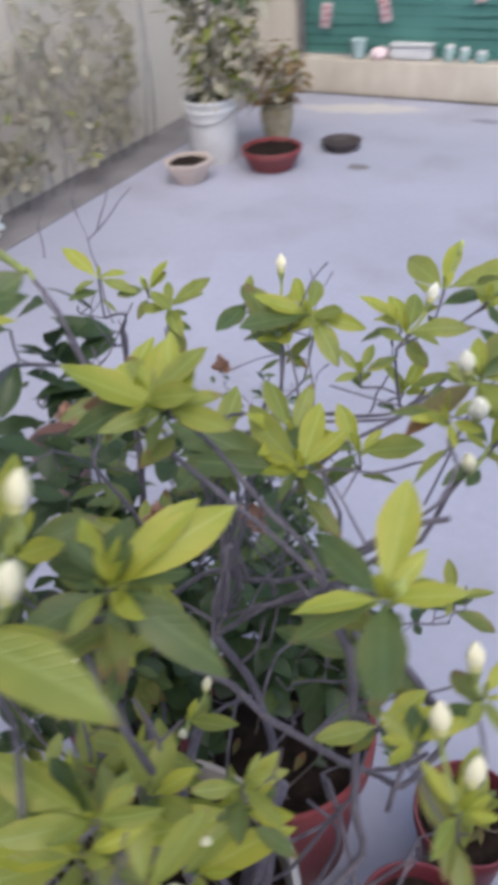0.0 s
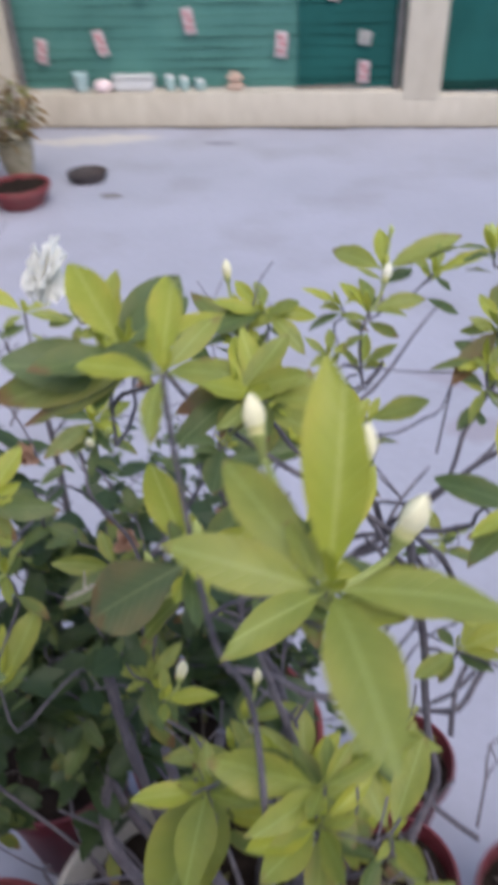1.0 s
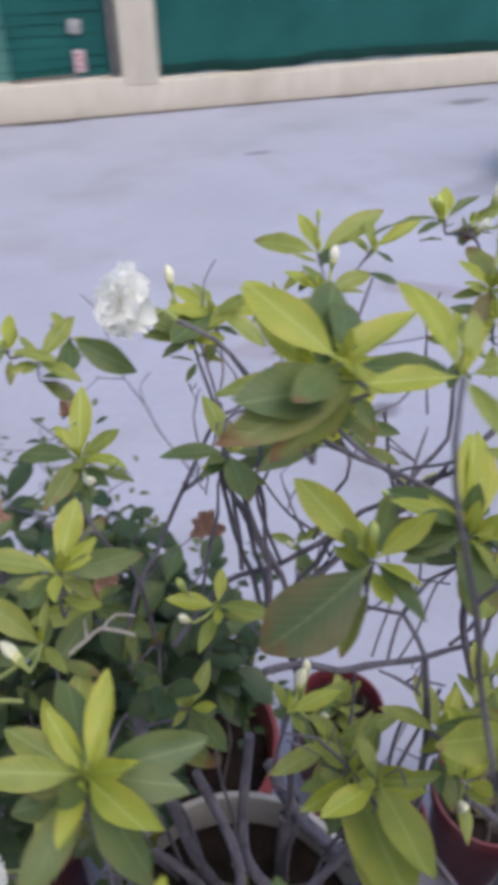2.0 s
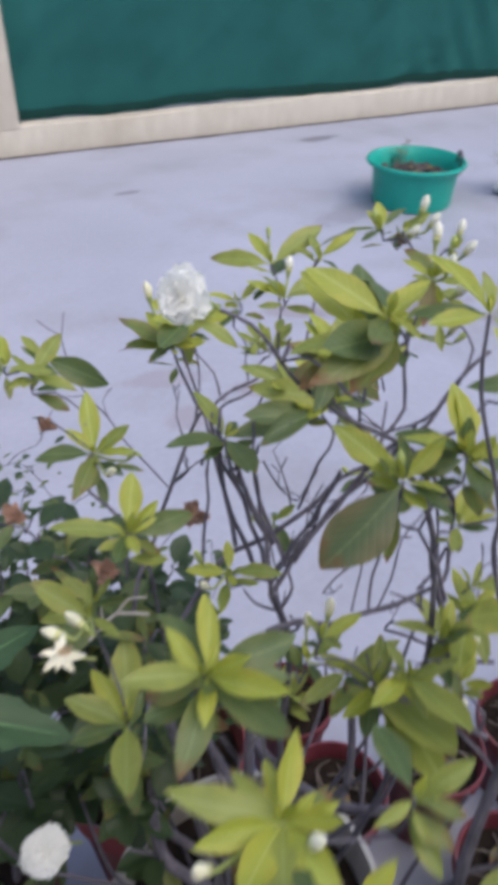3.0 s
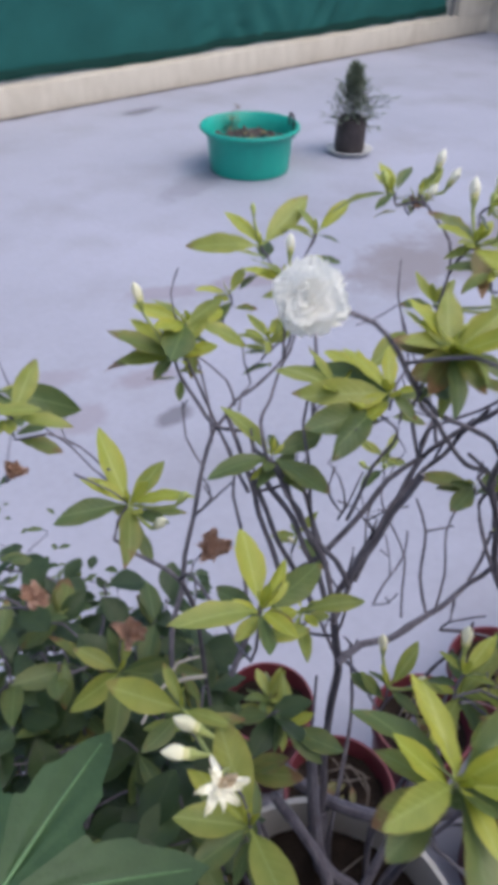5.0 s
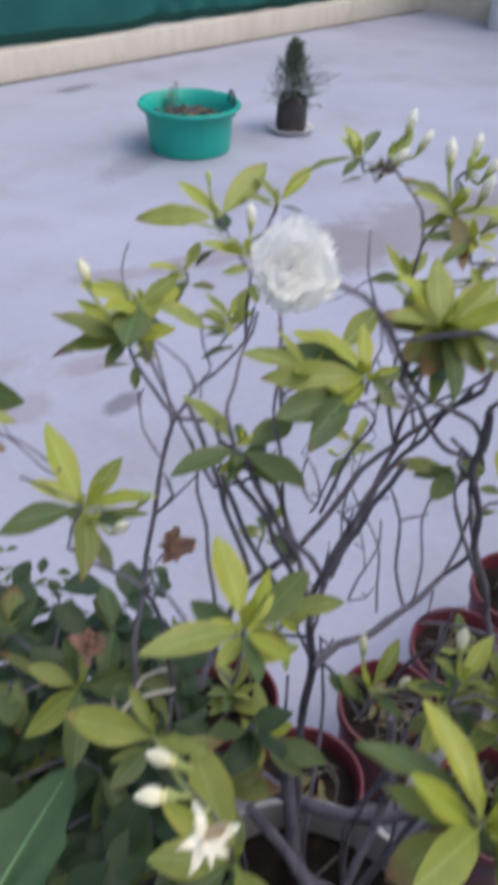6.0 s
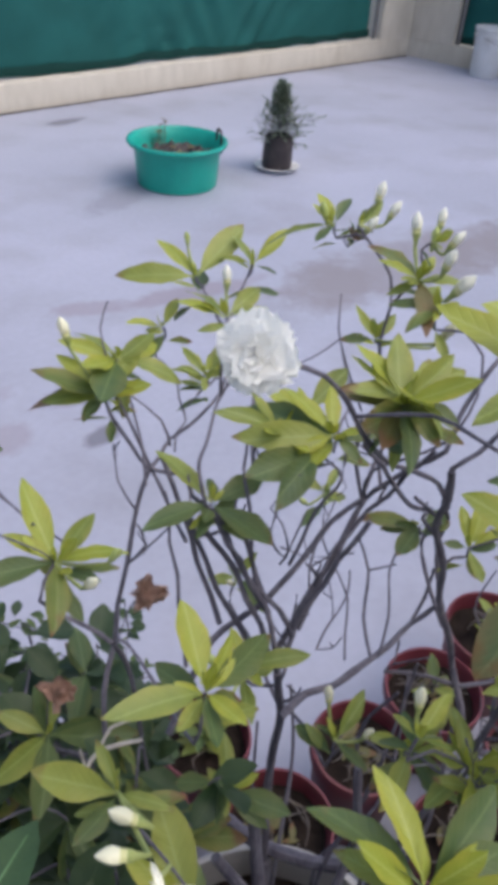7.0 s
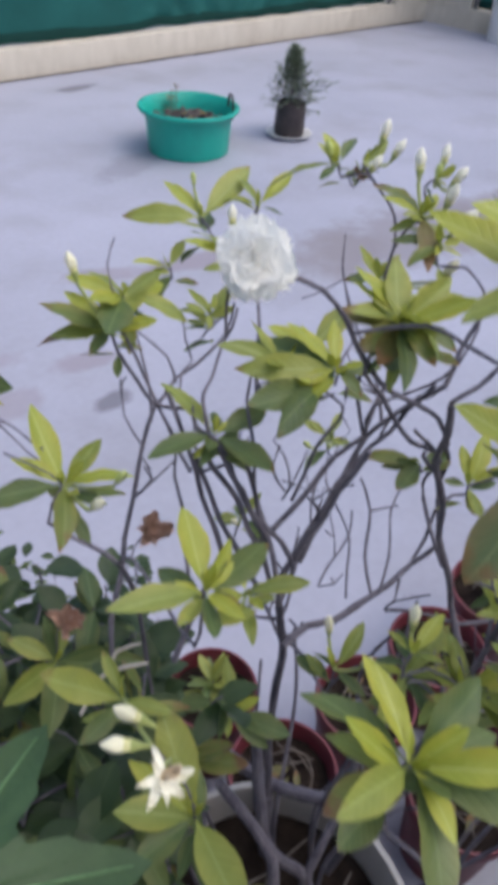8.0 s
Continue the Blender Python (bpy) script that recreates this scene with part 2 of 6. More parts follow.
LEAF = {
    "young": leaf_material("young_leaf", (0.33, 0.385, 0.05), (0.45, 0.47, 0.075), (0.5, 0.55, 0.16), 0.0, margin=(0.50, 0.43, 0.06)),
    "mid": leaf_material("mature_leaf", (0.225, 0.28, 0.058), (0.345, 0.38, 0.08), (0.38, 0.44, 0.14), 0.04, margin=(0.40, 0.37, 0.08)),
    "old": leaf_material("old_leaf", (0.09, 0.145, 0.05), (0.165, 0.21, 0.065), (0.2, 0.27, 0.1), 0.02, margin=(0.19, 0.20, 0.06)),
    "tipped": leaf_material("browning_leaf", (0.15, 0.20, 0.05), (0.24, 0.26, 0.06), (0.29, 0.33, 0.11), 0.28, margin=(0.30, 0.25, 0.07)),
    "dried": leaf_material("dried_leaf", (0.15, 0.15, 0.05), (0.22, 0.16, 0.06), (0.24, 0.21, 0.09), 0.5),
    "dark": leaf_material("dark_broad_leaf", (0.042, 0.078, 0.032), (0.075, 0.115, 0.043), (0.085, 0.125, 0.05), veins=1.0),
    "broad": leaf_material("mottled_old_leaf", (0.11, 0.16, 0.075), (0.18, 0.215, 0.1), (0.24, 0.29, 0.14), 0.3, veins=1.0, margin=(0.27, 0.2, 0.1)),
    "grey": leaf_material("dusty_leaf", (0.48, 0.455, 0.34), (0.62, 0.59, 0.47), (0.54, 0.52, 0.40), 0.1),
    "conifer": leaf_material("conifer_spray", (0.15, 0.19, 0.14), (0.24, 0.28, 0.21), (0.2, 0.25, 0.17)),
    "ochre": leaf_material("ochre_leaf", (0.26, 0.16, 0.075), (0.30, 0.23, 0.10), (0.34, 0.26, 0.14), 0.3),
}

# ---- building helpers ----


def mesh_from(name, bm, material, smooth=True):
    me = bpy.data.meshes.new(name)
    bm.to_mesh(me)
    bm.free()
    for mt in (material if isinstance(material, (list, tuple)) else [material]):
        me.materials.append(mt)
    if smooth:
        me.polygons.foreach_set("use_smooth", [True] * len(me.polygons))
        me.set_sharp_from_angle(angle=radians(42))
    return me


def part(name, bm, material, parent, label="", smooth=True):
    """One mesh under a thing that stands at its own place, in the thing's own coordinates."""
    me = bm if isinstance(bm, bpy.types.Mesh) else mesh_from(name, bm, material, smooth)
    ob = new(name, me)
    ob.parent = parent
    return tagged(ob, label)


def thing(name, label, category, at=(0, 0, 0), turn=0.0, group="", kind=""):
    ob = new(name)
    ob.empty_display_size = 0.05
    ob.matrix_basis = pose(*at, 0, 0, turn)
    return tagged(ob, label, category, group, kind)


def structure(name, bm, material, label, category, smooth=False):
    return tagged(new(name, mesh_from(name, bm, material, smooth)), label, category, kind="structure")


def box(bm, x0, x1, y0, y1, z0, z1, bevel=0.0, seg=2):
    r = bmesh.ops.create_cube(bm, size=1.0)
    for v in r["verts"]:
        v.co = Vector(((x0 + x1) / 2 + v.co.x * (x1 - x0), (y0 + y1) / 2 + v.co.y * (y1 - y0), (z0 + z1) / 2 + v.co.z * (z1 - z0)))
    if bevel:
        es = list({e for v in r["verts"] for e in v.link_edges})
        bmesh.ops.bevel(bm, geom=es, offset=bevel, segments=seg, affect="EDGES")
    return bm


def lathe(profile, seg=40, wobble=0.0, seed=0):
    """Turn a profile of (radius, height) about z."""
    bm = bmesh.new()
    rings = []
    for r, z in profile:
        ring = []
        for i in range(seg):
            a = 2 * math.pi * i / seg
            k = 1 + wobble * noise.noise(Vector((math.cos(a) * 1.7 + seed, math.sin(a) * 1.7, z * 9)))
            ring.append(bm.verts.new((r * k * math.cos(a), r * k * math.sin(a), z)))
        rings.append(ring)
    for a, b in zip(rings, rings[1:]):
        for i in range(seg):
            bm.faces.new((a[i], a[(i + 1) % seg], b[(i + 1) % seg], b[i]))
    for ring, flip in ((rings[0], True), (rings[-1], False)):
        if profile[0 if flip else -1][0] > 1e-6:
            bm.faces.new(ring[::-1] if flip else ring)
    return bm


def tube(bm, pts, seg=8):
    """A tapered, smoothly bent tube through (x, y, z, radius) points."""
    fine = []
    P = [Vector(p[:3]) for p in pts]
    R = [p[3] for p in pts]
    for i in range(len(P) - 1):
        p0, p1, p2, p3 = P[max(i - 1, 0)], P[i], P[i + 1], P[min(i + 2, len(P) - 1)]
        n = max(2, int((p2 - p1).length / 0.012))
        n = min(n, 8)
        for k in range(n):
            t = k / n
            q = 0.5 * ((2 * p1) + (p2 - p0) * t + (2 * p0 - 5 * p1 + 4 * p2 - p3) * t * t + (3 * p1 - p0 - 3 * p2 + p3) * t ** 3)
            fine.append((q, R[i] + (R[i + 1] - R[i]) * t))
    fine.append((P[-1], R[-1]))
    up = Vector((0.3, 0.2, 1)).normalized()
    rings = []
    for i, (q, r) in enumerate(fine):
        d = (fine[min(i + 1, len(fine) - 1)][0] - fine[max(i - 1, 0)][0]).normalized()
        s = d.cross(up)
        if s.length < 1e-4:
            s = d.cross(Vector((1, 0, 0)))
        s.normalize()
        u = s.cross(d)
        k = 1 + 0.16 * noise.noise(q * 90)
        rings.append([bm.verts.new(q + (s * math.cos(2 * math.pi * j / seg) + u * math.sin(2 * math.pi * j / seg)) * r * k) for j in range(seg)])
    for a, b in zip(rings, rings[1:]):
        for j in range(seg):
            bm.faces.new((a[j], a[(j + 1) % seg], b[(j + 1) % seg], b[j]))
    bm.faces.new(rings[0][::-1])
    bm.faces.new(rings[-1])
    return [(q, r) for q, r in fine]


def leaf_mesh(name, material, width=0.38, arch=0.16, fold=0.22, wave=0.02, rows=14, peak=0.5, seed=0, bend=0.0, twist=0.0):
    """A leaf blade of unit length along x, with stalk: folded along the midrib, arched, bent sideways, twisted and wavy at the rim."""
    bm = bmesh.new()
    grid = []
    for i in range(rows + 1):
        t = 1 - (1 - i / rows) ** 1.15
        s = max(0.0, (t - 0.06) / 0.94)
        k = s ** (math.log(0.5) / math.log(peak))
        h = 0.5 * width * math.sin(math.pi * min(1, k)) ** 0.82 if 0 < s < 1 else 0.0
        h = max(h, 0.011 if t < 0.2 else 0.0015)
        turn = twist * t * t
        row = []
        for c in (-1, -0.55, 0, 0.55, 1):
            y = c * h
            z = abs(c) ** 1.3 * h * fold * (1 - 0.35 * t) + wave * c * c * math.sin(math.pi * s) * noise.noise(Vector((t * 6 + seed * 3.1, c * 2, seed)))
            y, z = y * math.cos(turn) - z * math.sin(turn), y * math.sin(turn) + z * math.cos(turn)
            row.append(bm.verts.new((t - 0.1 * abs(arch) * t * t, y + bend * t * t, z - arch * t * t)))
        grid.append(row)
    for a, b in zip(grid, grid[1:]):
        for j in range(4):
            bm.faces.new((a[j], b[j], b[j + 1], a[j + 1]))
    return mesh_from(name, bm, material)


LEAVES = {}
for key, mat in LEAF.items():
    wide = {"young": 0.32, "mid": 0.335, "old": 0.37, "tipped": 0.38, "dried": 0.36, "dark": 0.56, "broad": 0.52, "grey": 0.4, "conifer": 0.22, "ochre": 0.34}[key]
    LEAVES[key] = [leaf_mesh("leaf_" + key, mat, wide * k, a, f, 0.05, seed=q, peak=pk, bend=b, twist=tw) for q, (k, a, f, pk, b, tw) in enumerate((
        (1.0, 0.12, 0.32, 0.5, 0.04, 0.15), (0.9, 0.27, 0.2, 0.47, -0.05, -0.3), (1.12, 0.04, 0.38, 0.54, 0.02, 0.1),
        (1.04, -0.07, 0.3, 0.5, -0.03, 0.35), (0.86, 0.18, 0.55, 0.52, 0.07, -0.15), (1.0, 0.34, 0.26, 0.55, 0.0, 0.5)))]
rng = random.Random(11)


def put_leaf(key, base, direction, length, parent, up=Vector((0, 0, 1)), roll=0.0, shape=None, name="leaf"):
    x = Vector(direction).normalized()
    z = Vector(up) - x * x.dot(up)
    if z.length < 1e-3:
        z = Vector((0.3, 0.7, 0.1)) - x * x.dot(Vector((0.3, 0.7, 0.1)))
    z.normalize()
    z = Matrix.Rotation(roll, 3, x) @ z
    y = z.cross(x)
    ob = new(name, LEAVES[key][rng.randrange(6) if shape is None else shape])
    m = Matrix((x, y, z)).transposed().to_4x4()
    ob.parent = parent
    ob.matrix_basis = Matrix.Translation(base) @ m @ Matrix.Diagonal((length, length * rng.uniform(0.9, 1.12), length, 1))
    return ob


def sphere_dir(az, el):
    a, e = radians(az), radians(el)
    return Vector((math.cos(a) * math.cos(e), math.sin(a) * math.cos(e), math.sin(e)))

# ---- the terrace ----
X0, X1, Y0, Y1 = -2.42, 6.8, -0.95, 4.96
bm = bmesh.new()
box(bm, X0 - 0.2, X1 + 0.2, Y0 - 0.2, Y1 + 0.2, -0.2, 0.0)
structure("floor", bm, M_FLOOR, "pale lavender-grey painted concrete terrace floor with stains and painted tub shade", "floor")
bm = bmesh.new()
bmesh.ops.create_grid(bm, x_segments=1, y_segments=1, size=1500)
bmesh.ops.translate(bm, verts=bm.verts, vec=(0, 0, -6.5))
structure("ground", bm, M_PATCH, "grey dusty ground far below the terrace", "ground")


def stain(name, cx, cy, rx, ry, material, label, seed, lift=0.004, turn=0.0, rough=0.35):
    """An uneven thin skin of other material on the floor."""
    bm = bmesh.new()
    n = 56
    ring = []
    for i in range(n):
        a = 2 * math.pi * i / n
        k = 1 + rough * noise.noise(Vector((math.cos(a) * 1.5 + seed, math.sin(a) * 1.5, seed))) + 0.4 * rough * noise.noise(Vector((math.cos(a) * 6 + seed, math.sin(a) * 6, seed)))
        p = Matrix.Rotation(radians(turn), 3, "Z") @ Vector((math.cos(a) * rx * k, math.sin(a) * ry * k, 0))
        ring.append(bm.verts.new((cx + p.x, cy + p.y, lift)))
    bm.faces.new(ring)
    return structure(name, bm, material, label, "floor patch")


stain("floor_patch_1", -1.05, 3.73, 0.055, 0.035, M_GUTTER, "small dark crumbs of soil on the floor", 12.4)

# damp gutter strip along the left wall and a thin line of dirt at the kerb's foot
bm = bmesh.new()
box(bm, X0, X0 + 0.3, Y0, Y1, 0.0, 0.005)
structure("gutter", bm, M_GUTTER, "dark damp cement strip along the foot of the wall", "gutter")
bm = bmesh.new()
vs = []
n = 160
for i in range(n + 1):
    x = X0 + 0.31 + (X1 - X0 - 0.35) * i / n
    vs.append((bm.verts.new((x, Y1 - 0.036 - 0.06 * max(0.0, noise.noise(Vector((x * 2.3, 1.7, 0)))) - 0.014 * noise.noise(Vector((x * 9, 0.2, 0))), 0.004)), bm.verts.new((x, Y1 - 0.001, 0.004))))
for a, b in zip(vs, vs[1:]):
    bm.faces.new((a[0], b[0], b[1], a[1]))
structure("trim_dirt_line", bm, M_GRIME, "dark line of dirt where the kerb meets the floor", "dirt line")

KERB, KERB_LOW = 0.205, 0.174


def kerb_run(name, length, m, label, high):
    bm = bmesh.new()
    n = int(length * 12)
    rings = []
    for i in range(n + 1):
        x = length * i / n
        top = high + 0.006 * noise.noise(Vector((x * 1.7, high, 0))) + 0.003 * noise.noise(Vector((x * 7, 2, 0)))
        face = 0.004 * noise.noise(Vector((x * 2.3, 5, 0)))
        rings.append([bm.verts.new((x, y, z)) for y, z in ((face, 0), (face, top - 0.012), (face + 0.004, top - 0.003), (face + 0.013, top), (0.2, top), (0.2, 0))])
    for a, b in zip(rings, rings[1:]):
        for k in range(5):
            bm.faces.new((a[k], b[k], b[k + 1], a[k + 1]))
    bm.faces.new(rings[0][::-1])
    bm.faces.new(rings[-1])
    ob = structure(name, bm, M_CREAM, label, "parapet kerb", True)
    ob.matrix_basis = m
    return ob


kerb_run("kerb_north_1", 0.54 - X0, Matrix.Translation((X0, Y1, 0)), "low cream plastered kerb below the faded cloth", KERB)
kerb_run("kerb_north_2", X1 + 0.2 - 0.54, Matrix.Translation((0.54, Y1, 0)), "low cream plastered kerb of the parapet", KERB_LOW)
kerb_run("kerb_east", 4.6, Matrix.Translation((X1, Y1, 0)) @ pose(0, 0, 0, 0, 0, -90), "low cream plastered kerb of the side parapet", KERB_LOW)


def pillar(name, x0, x1, y0, y1):
    bm = bmesh.new()
    box(bm, x0, x1, y0, y1, KERB_LOW - 0.02, 1.5, 0.008)
    return structure(name, bm, M_CREAM, "cream plastered parapet pillar", "pillar", True)


pillar("pillar_1", X0, -1.965, Y1 - 0.003, Y1 + 0.18)
pillar("pillar_2", 0.43, 0.655, Y1 - 0.003, Y1 + 0.18)
pillar("pillar_3", 6.3, X1 + 0.2, Y1 - 0.003, Y1 + 0.18)
pillar("pillar_4", X1 - 0.003, X1 + 0.18, 4.46, Y1 - 0.003)
bm = bmesh.new()
box(bm, X0, X1 + 0.2, Y1, Y1 + 0.2, 1.5, 1.62, 0.008)
structure("beam_north", bm, M_CREAM, "cream plastered beam along the parapet top", "beam", True)
bm = bmesh.new()
box(bm, X1, X1 + 0.2, 0.36, Y1, 1.5, 1.62, 0.008)
structure("beam_east", bm, M_CREAM, "cream plastered beam along the side parapet", "beam", True)
bm = bmesh.new()
box(bm, X0 - 0.2, X0, Y0, Y1 + 0.2, 0, 2.6)
structure("wall_west", bm, M_WALL, "beige plastered wall with water stains", "wall")
# unseen wall, added close and high enough to shade the low plants
bm = bmesh.new()
box(bm, X0 - 0.2, X1 + 0.2, Y0 - 0.2, Y0, 0, 2.15)
structure("shading_wall_south", bm, M_WALL, "unseen beige wall added behind the terrace to shade the low plants", "wall")
bm = bmesh.new()
box(bm, X1, X1 + 0.2, Y0, 0.36, 0, 1.62)
structure("wall_east", bm, M_WALL, "beige plastered side wall", "wall")


def cloth(name, length, z0, z1, material, label, sag, seed, m, creases=0, wrinkle=0.012, hem=True):
    """A hung shade cloth: uneven lower edge, soft folds, and a dark doubled hem."""
    c = thing(name, label, "shade cloth")
    c.matrix_basis = m
    bm = bmesh.new()
    nx, nz = int(length * 34), 40
    rows = []
    for j in range(nz + 1):
        row = []
        for i in range(nx + 1):
            x = length * i / nx
            low = z0 + sag * (0.5 + noise.noise(Vector((x * 1.1 + seed, 0, 0)))) + 0.5 * sag * noise.noise(Vector((x * 4.3, seed, 0)))
            z = low + (z1 - low) * j / nz
            y = wrinkle * noise.noise(Vector((x * 2.2 + z * 2.0 + seed, z * 1.1, seed))) + 0.7 * wrinkle * noise.noise(Vector((x * 5.5 - z * 6.5, z * 3, seed + 4)))
            y -= 0.02 * math.exp(-((x - 2.75) / 0.10) ** 2) * (z1 - z) / (z1 - z0) + 0.012 * math.sin(26 * (x + 0.55 * z)) * math.exp(-((x - 3.2 - 0.5 * z) / 0.34) ** 2)
            if length > 5:
                y -= 0.03 * noise.noise(Vector((x * 9 + z * 11, z * 14 - x * 4, 3))) * math.exp(-((x - 2.95) / 0.2) ** 2 - ((z - 0.36) / 0.16) ** 2)
                y -= 0.014 * math.sin(30 * (x - 0.7 * z)) * math.exp(-((x - 3.75 - 0.7 * z) / 0.3) ** 2)
            if creases:
                y += 0.006 * math.sin(z * creases + 1.5 * noise.noise(Vector((x * 1.3, z * 6, 2)))) * (0.55 + 0.8 * noise.noise(Vector((x * 1.1, z * 2, 9))))
            row.append(bm.verts.new((x, y, z)))
        rows.append(row)
    for a, b in zip(rows, rows[1:]):
        for i in range(nx):
            bm.faces.new((a[i], a[i + 1], b[i + 1], b[i]))
    part("cloth", bm, material, c)
    if hem:
        bm = bmesh.new()
        prev = None
        for i in range(nx + 1):
            x = length * i / nx
            low = z0 + sag * (0.5 + noise.noise(Vector((x * 1.1 + seed, 0, 0)))) + 0.5 * sag * noise.noise(Vector((x * 4.3, seed, 0)))
            wob = 0.008 * noise.noise(Vector((x * 3, 7, seed)))
            top = low + 0.052 + 0.022 * noise.noise(Vector((x * 1.7, 3, seed)))
            cur = [bm.verts.new((x, -0.016 + wob, low - 0.006)), bm.verts.new((x, -0.022 + wob, (low + top) / 2)), bm.verts.new((x, -0.014 + wob, top))]
            if prev:
                for k in range(2):
                    bm.faces.new((prev[k], cur[k], cur[k + 1], prev[k + 1]))
            prev = cur
        part("hem", bm, M_NET_DARK, c, "dark doubled lower hem of the cloth")
    return c


cloth("shade_cloth", 5.58, KERB_LOW + 0.002, 1.5, M_NET, "dark green shade cloth hung behind the kerb", 0.03, 2.0, Matrix.Translation((0.645, Y1 + 0.1, 0)))
faded = cloth("shade_cloth", 2.42, KERB + 0.004, 1.5, M_NET_PALE, "faded green shade cloth with level creases", 0.01, 8.0, Matrix.Translation((-1.975, Y1 + 0.1, 0)), creases=72, hem=False)
cloth("shade_cloth", 4.1, KERB_LOW + 0.004, 1.5, M_NET, "green ribbed shade cloth along the side parapet", 0.012, 5.0, Matrix.Translation((X1 + 0.1, 4.45, 0)) @ pose(0, 0, 0, 0, 0, -90), wrinkle=0.02)
# thin dark tubes drawn along the cloth for the shade in its level creases
for k in range(16):
    zc = 0.26 + 0.058 * k
    bm = bmesh.new()
    pts = []
    for i in range(30):
        xx = 0.03 + 2.3 * i / 29
        pts.append((xx, -0.016 + 0.004 * noise.noise(Vector((xx * 3, k, 0))), zc + 0.012 * noise.noise(Vector((xx * 1.4, k * 2.0, 0))) + 0.006 * noise.noise(Vector((xx * 6, k, 3))), max(0.0006, 0.0022 + 0.004 * noise.noise(Vector((xx * 1.9, k * 1.7, 5))))))
    tube(bm, pts, 6)
    part("crease_line", bm, M_NET_DARK, faded, "thin dark line drawn for the shade of a level crease in the cloth")
overlap = cloth("shade_cloth", 0.62, KERB + 0.006, 1.5, M_NET, "darker doubled end of the shade cloth by the pillar", 0.01, 12.0, Matrix.Translation((-0.2, Y1 + 0.085, 0)), hem=False)
# rods and pipes at the ends of the bays
for i, (x, y, r, mt, lab) in enumerate(((-1.94, Y1 + 0.03, 0.022, M_STEEL, "rusty brown steel pipe beside the pillar"), (0.395, Y1 + 0.05, 0.018, M_STEEL, "dark steel pipe beside the pillar"), (6.25, Y1 + 0.04, 0.018, M_STEEL, "thin grey pipe beside the corner pillar"), (X1 + 0.04, 4.43, 0.02, M_STEEL, "dark steel pipe beside the end of the side cloth"))):
    bm = bmesh.new()
    tube(bm, [(x, y, KERB_LOW - 0.004, r), (x, y, 0.8, r), (x, y, 1.5, r)], 12)
    tagged(new("pipe", mesh_from("pipe", bm, mt)), lab, "pipe", kind="structure")

# ---- things on the kerb ----


def tag(x, z, w, h, tilt, material, label, y=None):
    """A paper strip tied to the cloth, bent a little."""
    bm = bmesh.new()
    rows = []
    for j in range(6):
        t = j / 5
        rows.append([bm.verts.new((s * w / 2, -0.006 - 0.012 * math.sin(t * 2.4) + d, -h * t)) for d in (0,) for s in (-1, -0.3, 0.3, 1)])
    for a, b in zip(rows, rows[1:]):
        for i in range(3):
            bm.faces.new((a[i], b[i], b[i + 1], a[i + 1]))
    r = bmesh.ops.solidify(bm, geom=bm.faces[:], thickness=0.002)
    ob = tagged(new("paper_tag", mesh_from("paper_tag", bm, material)), label, "paper tag", group="tags on the cloth")
    ob.matrix_basis = pose(x, y or Y1 + 0.072, z + h / 2, 0, tilt, 0)
    if material is M_PINK:
        for k, (u, v, a, b) in enumerate(((-0.1, 0.22, 0.5, 0.12), (0.12, 0.45, 0.42, 0.16), (-0.05, 0.72, 0.56, 0.1))):
            bm = bmesh.new()
            yy = -0.009 - 0.012 * math.sin(v * 2.4)
            box(bm, w * (u - a / 2), w * (u + a / 2), yy - 0.002, yy, -h * (v + b / 2), -h * (v - b / 2), 0.0006, 1)
            part("printed_bar", bm, M_PRINT, ob, "faded red printed mark")
    return ob


PINK = "pink paper tag tied to the faded green cloth"
for x, z, tilt in ((-1.78, 0.43, 6), (-1.42, 0.47, -14), (-0.86, 0.58, -10), (-0.29, 0.45, 4), (-1.1, 0.78, 12), (-0.5, 0.84, -8), (0.02, 0.74, 9), (-1.62, 0.86, -5)):
    tag(x, z, 0.07, 0.14, tilt, M_PINK, PINK)
tag(0.2, 0.48, 0.075, 0.075, 8, M_PALE_PAPER, "small white paper tag tied to the cloth")
tag(0.2, 0.3, 0.065, 0.12, 2, M_PINK, "pale pink paper tag hanging low on the cloth")

z = KERB + 0.003
cup = thing("cup", "pale blue plastic cup standing on the kerb", "cup", (-1.56, Y1 + 0.045, z))
part("cup_body", lathe([(0.0, 0), (0.036, 0), (0.038, 0.01), (0.05, 0.098), (0.053, 0.1), (0.05, 0.102), (0.046, 0.098), (0.034, 0.012), (0.0, 0.012)], 28), mottled("pale_blue_plastic", (0.36, 0.5, 0.5), (0.45, 0.58, 0.58), 10, 0.4, 0.05), cup)
tray = thing("storage_box", "white plastic box lying on the kerb", "box", (-1.22, Y1 + 0.05, z))
bm = bmesh.new()
box(bm, -0.13, 0.13, -0.04, 0.04, 0, 0.075, 0.014, 3)
part("box_body", bm, M_WHITE, tray)
bm = bmesh.new()
box(bm, -0.135, 0.135, -0.044, 0.044, 0.0755, 0.088, 0.005, 2)
part("lid", bm, M_WHITE, tray)
sack = thing("pouch", "crumpled pale pink pouch on the kerb", "pouch", (-1.42, Y1 + 0.045, z))
bm = lathe([(0.0, 0), (0.04, 0), (0.055, 0.02), (0.05, 0.045), (0.025, 0.06), (0.0, 0.062)], 20, 0.35, 4)
part("pouch_body", bm, M_PINK, sack)
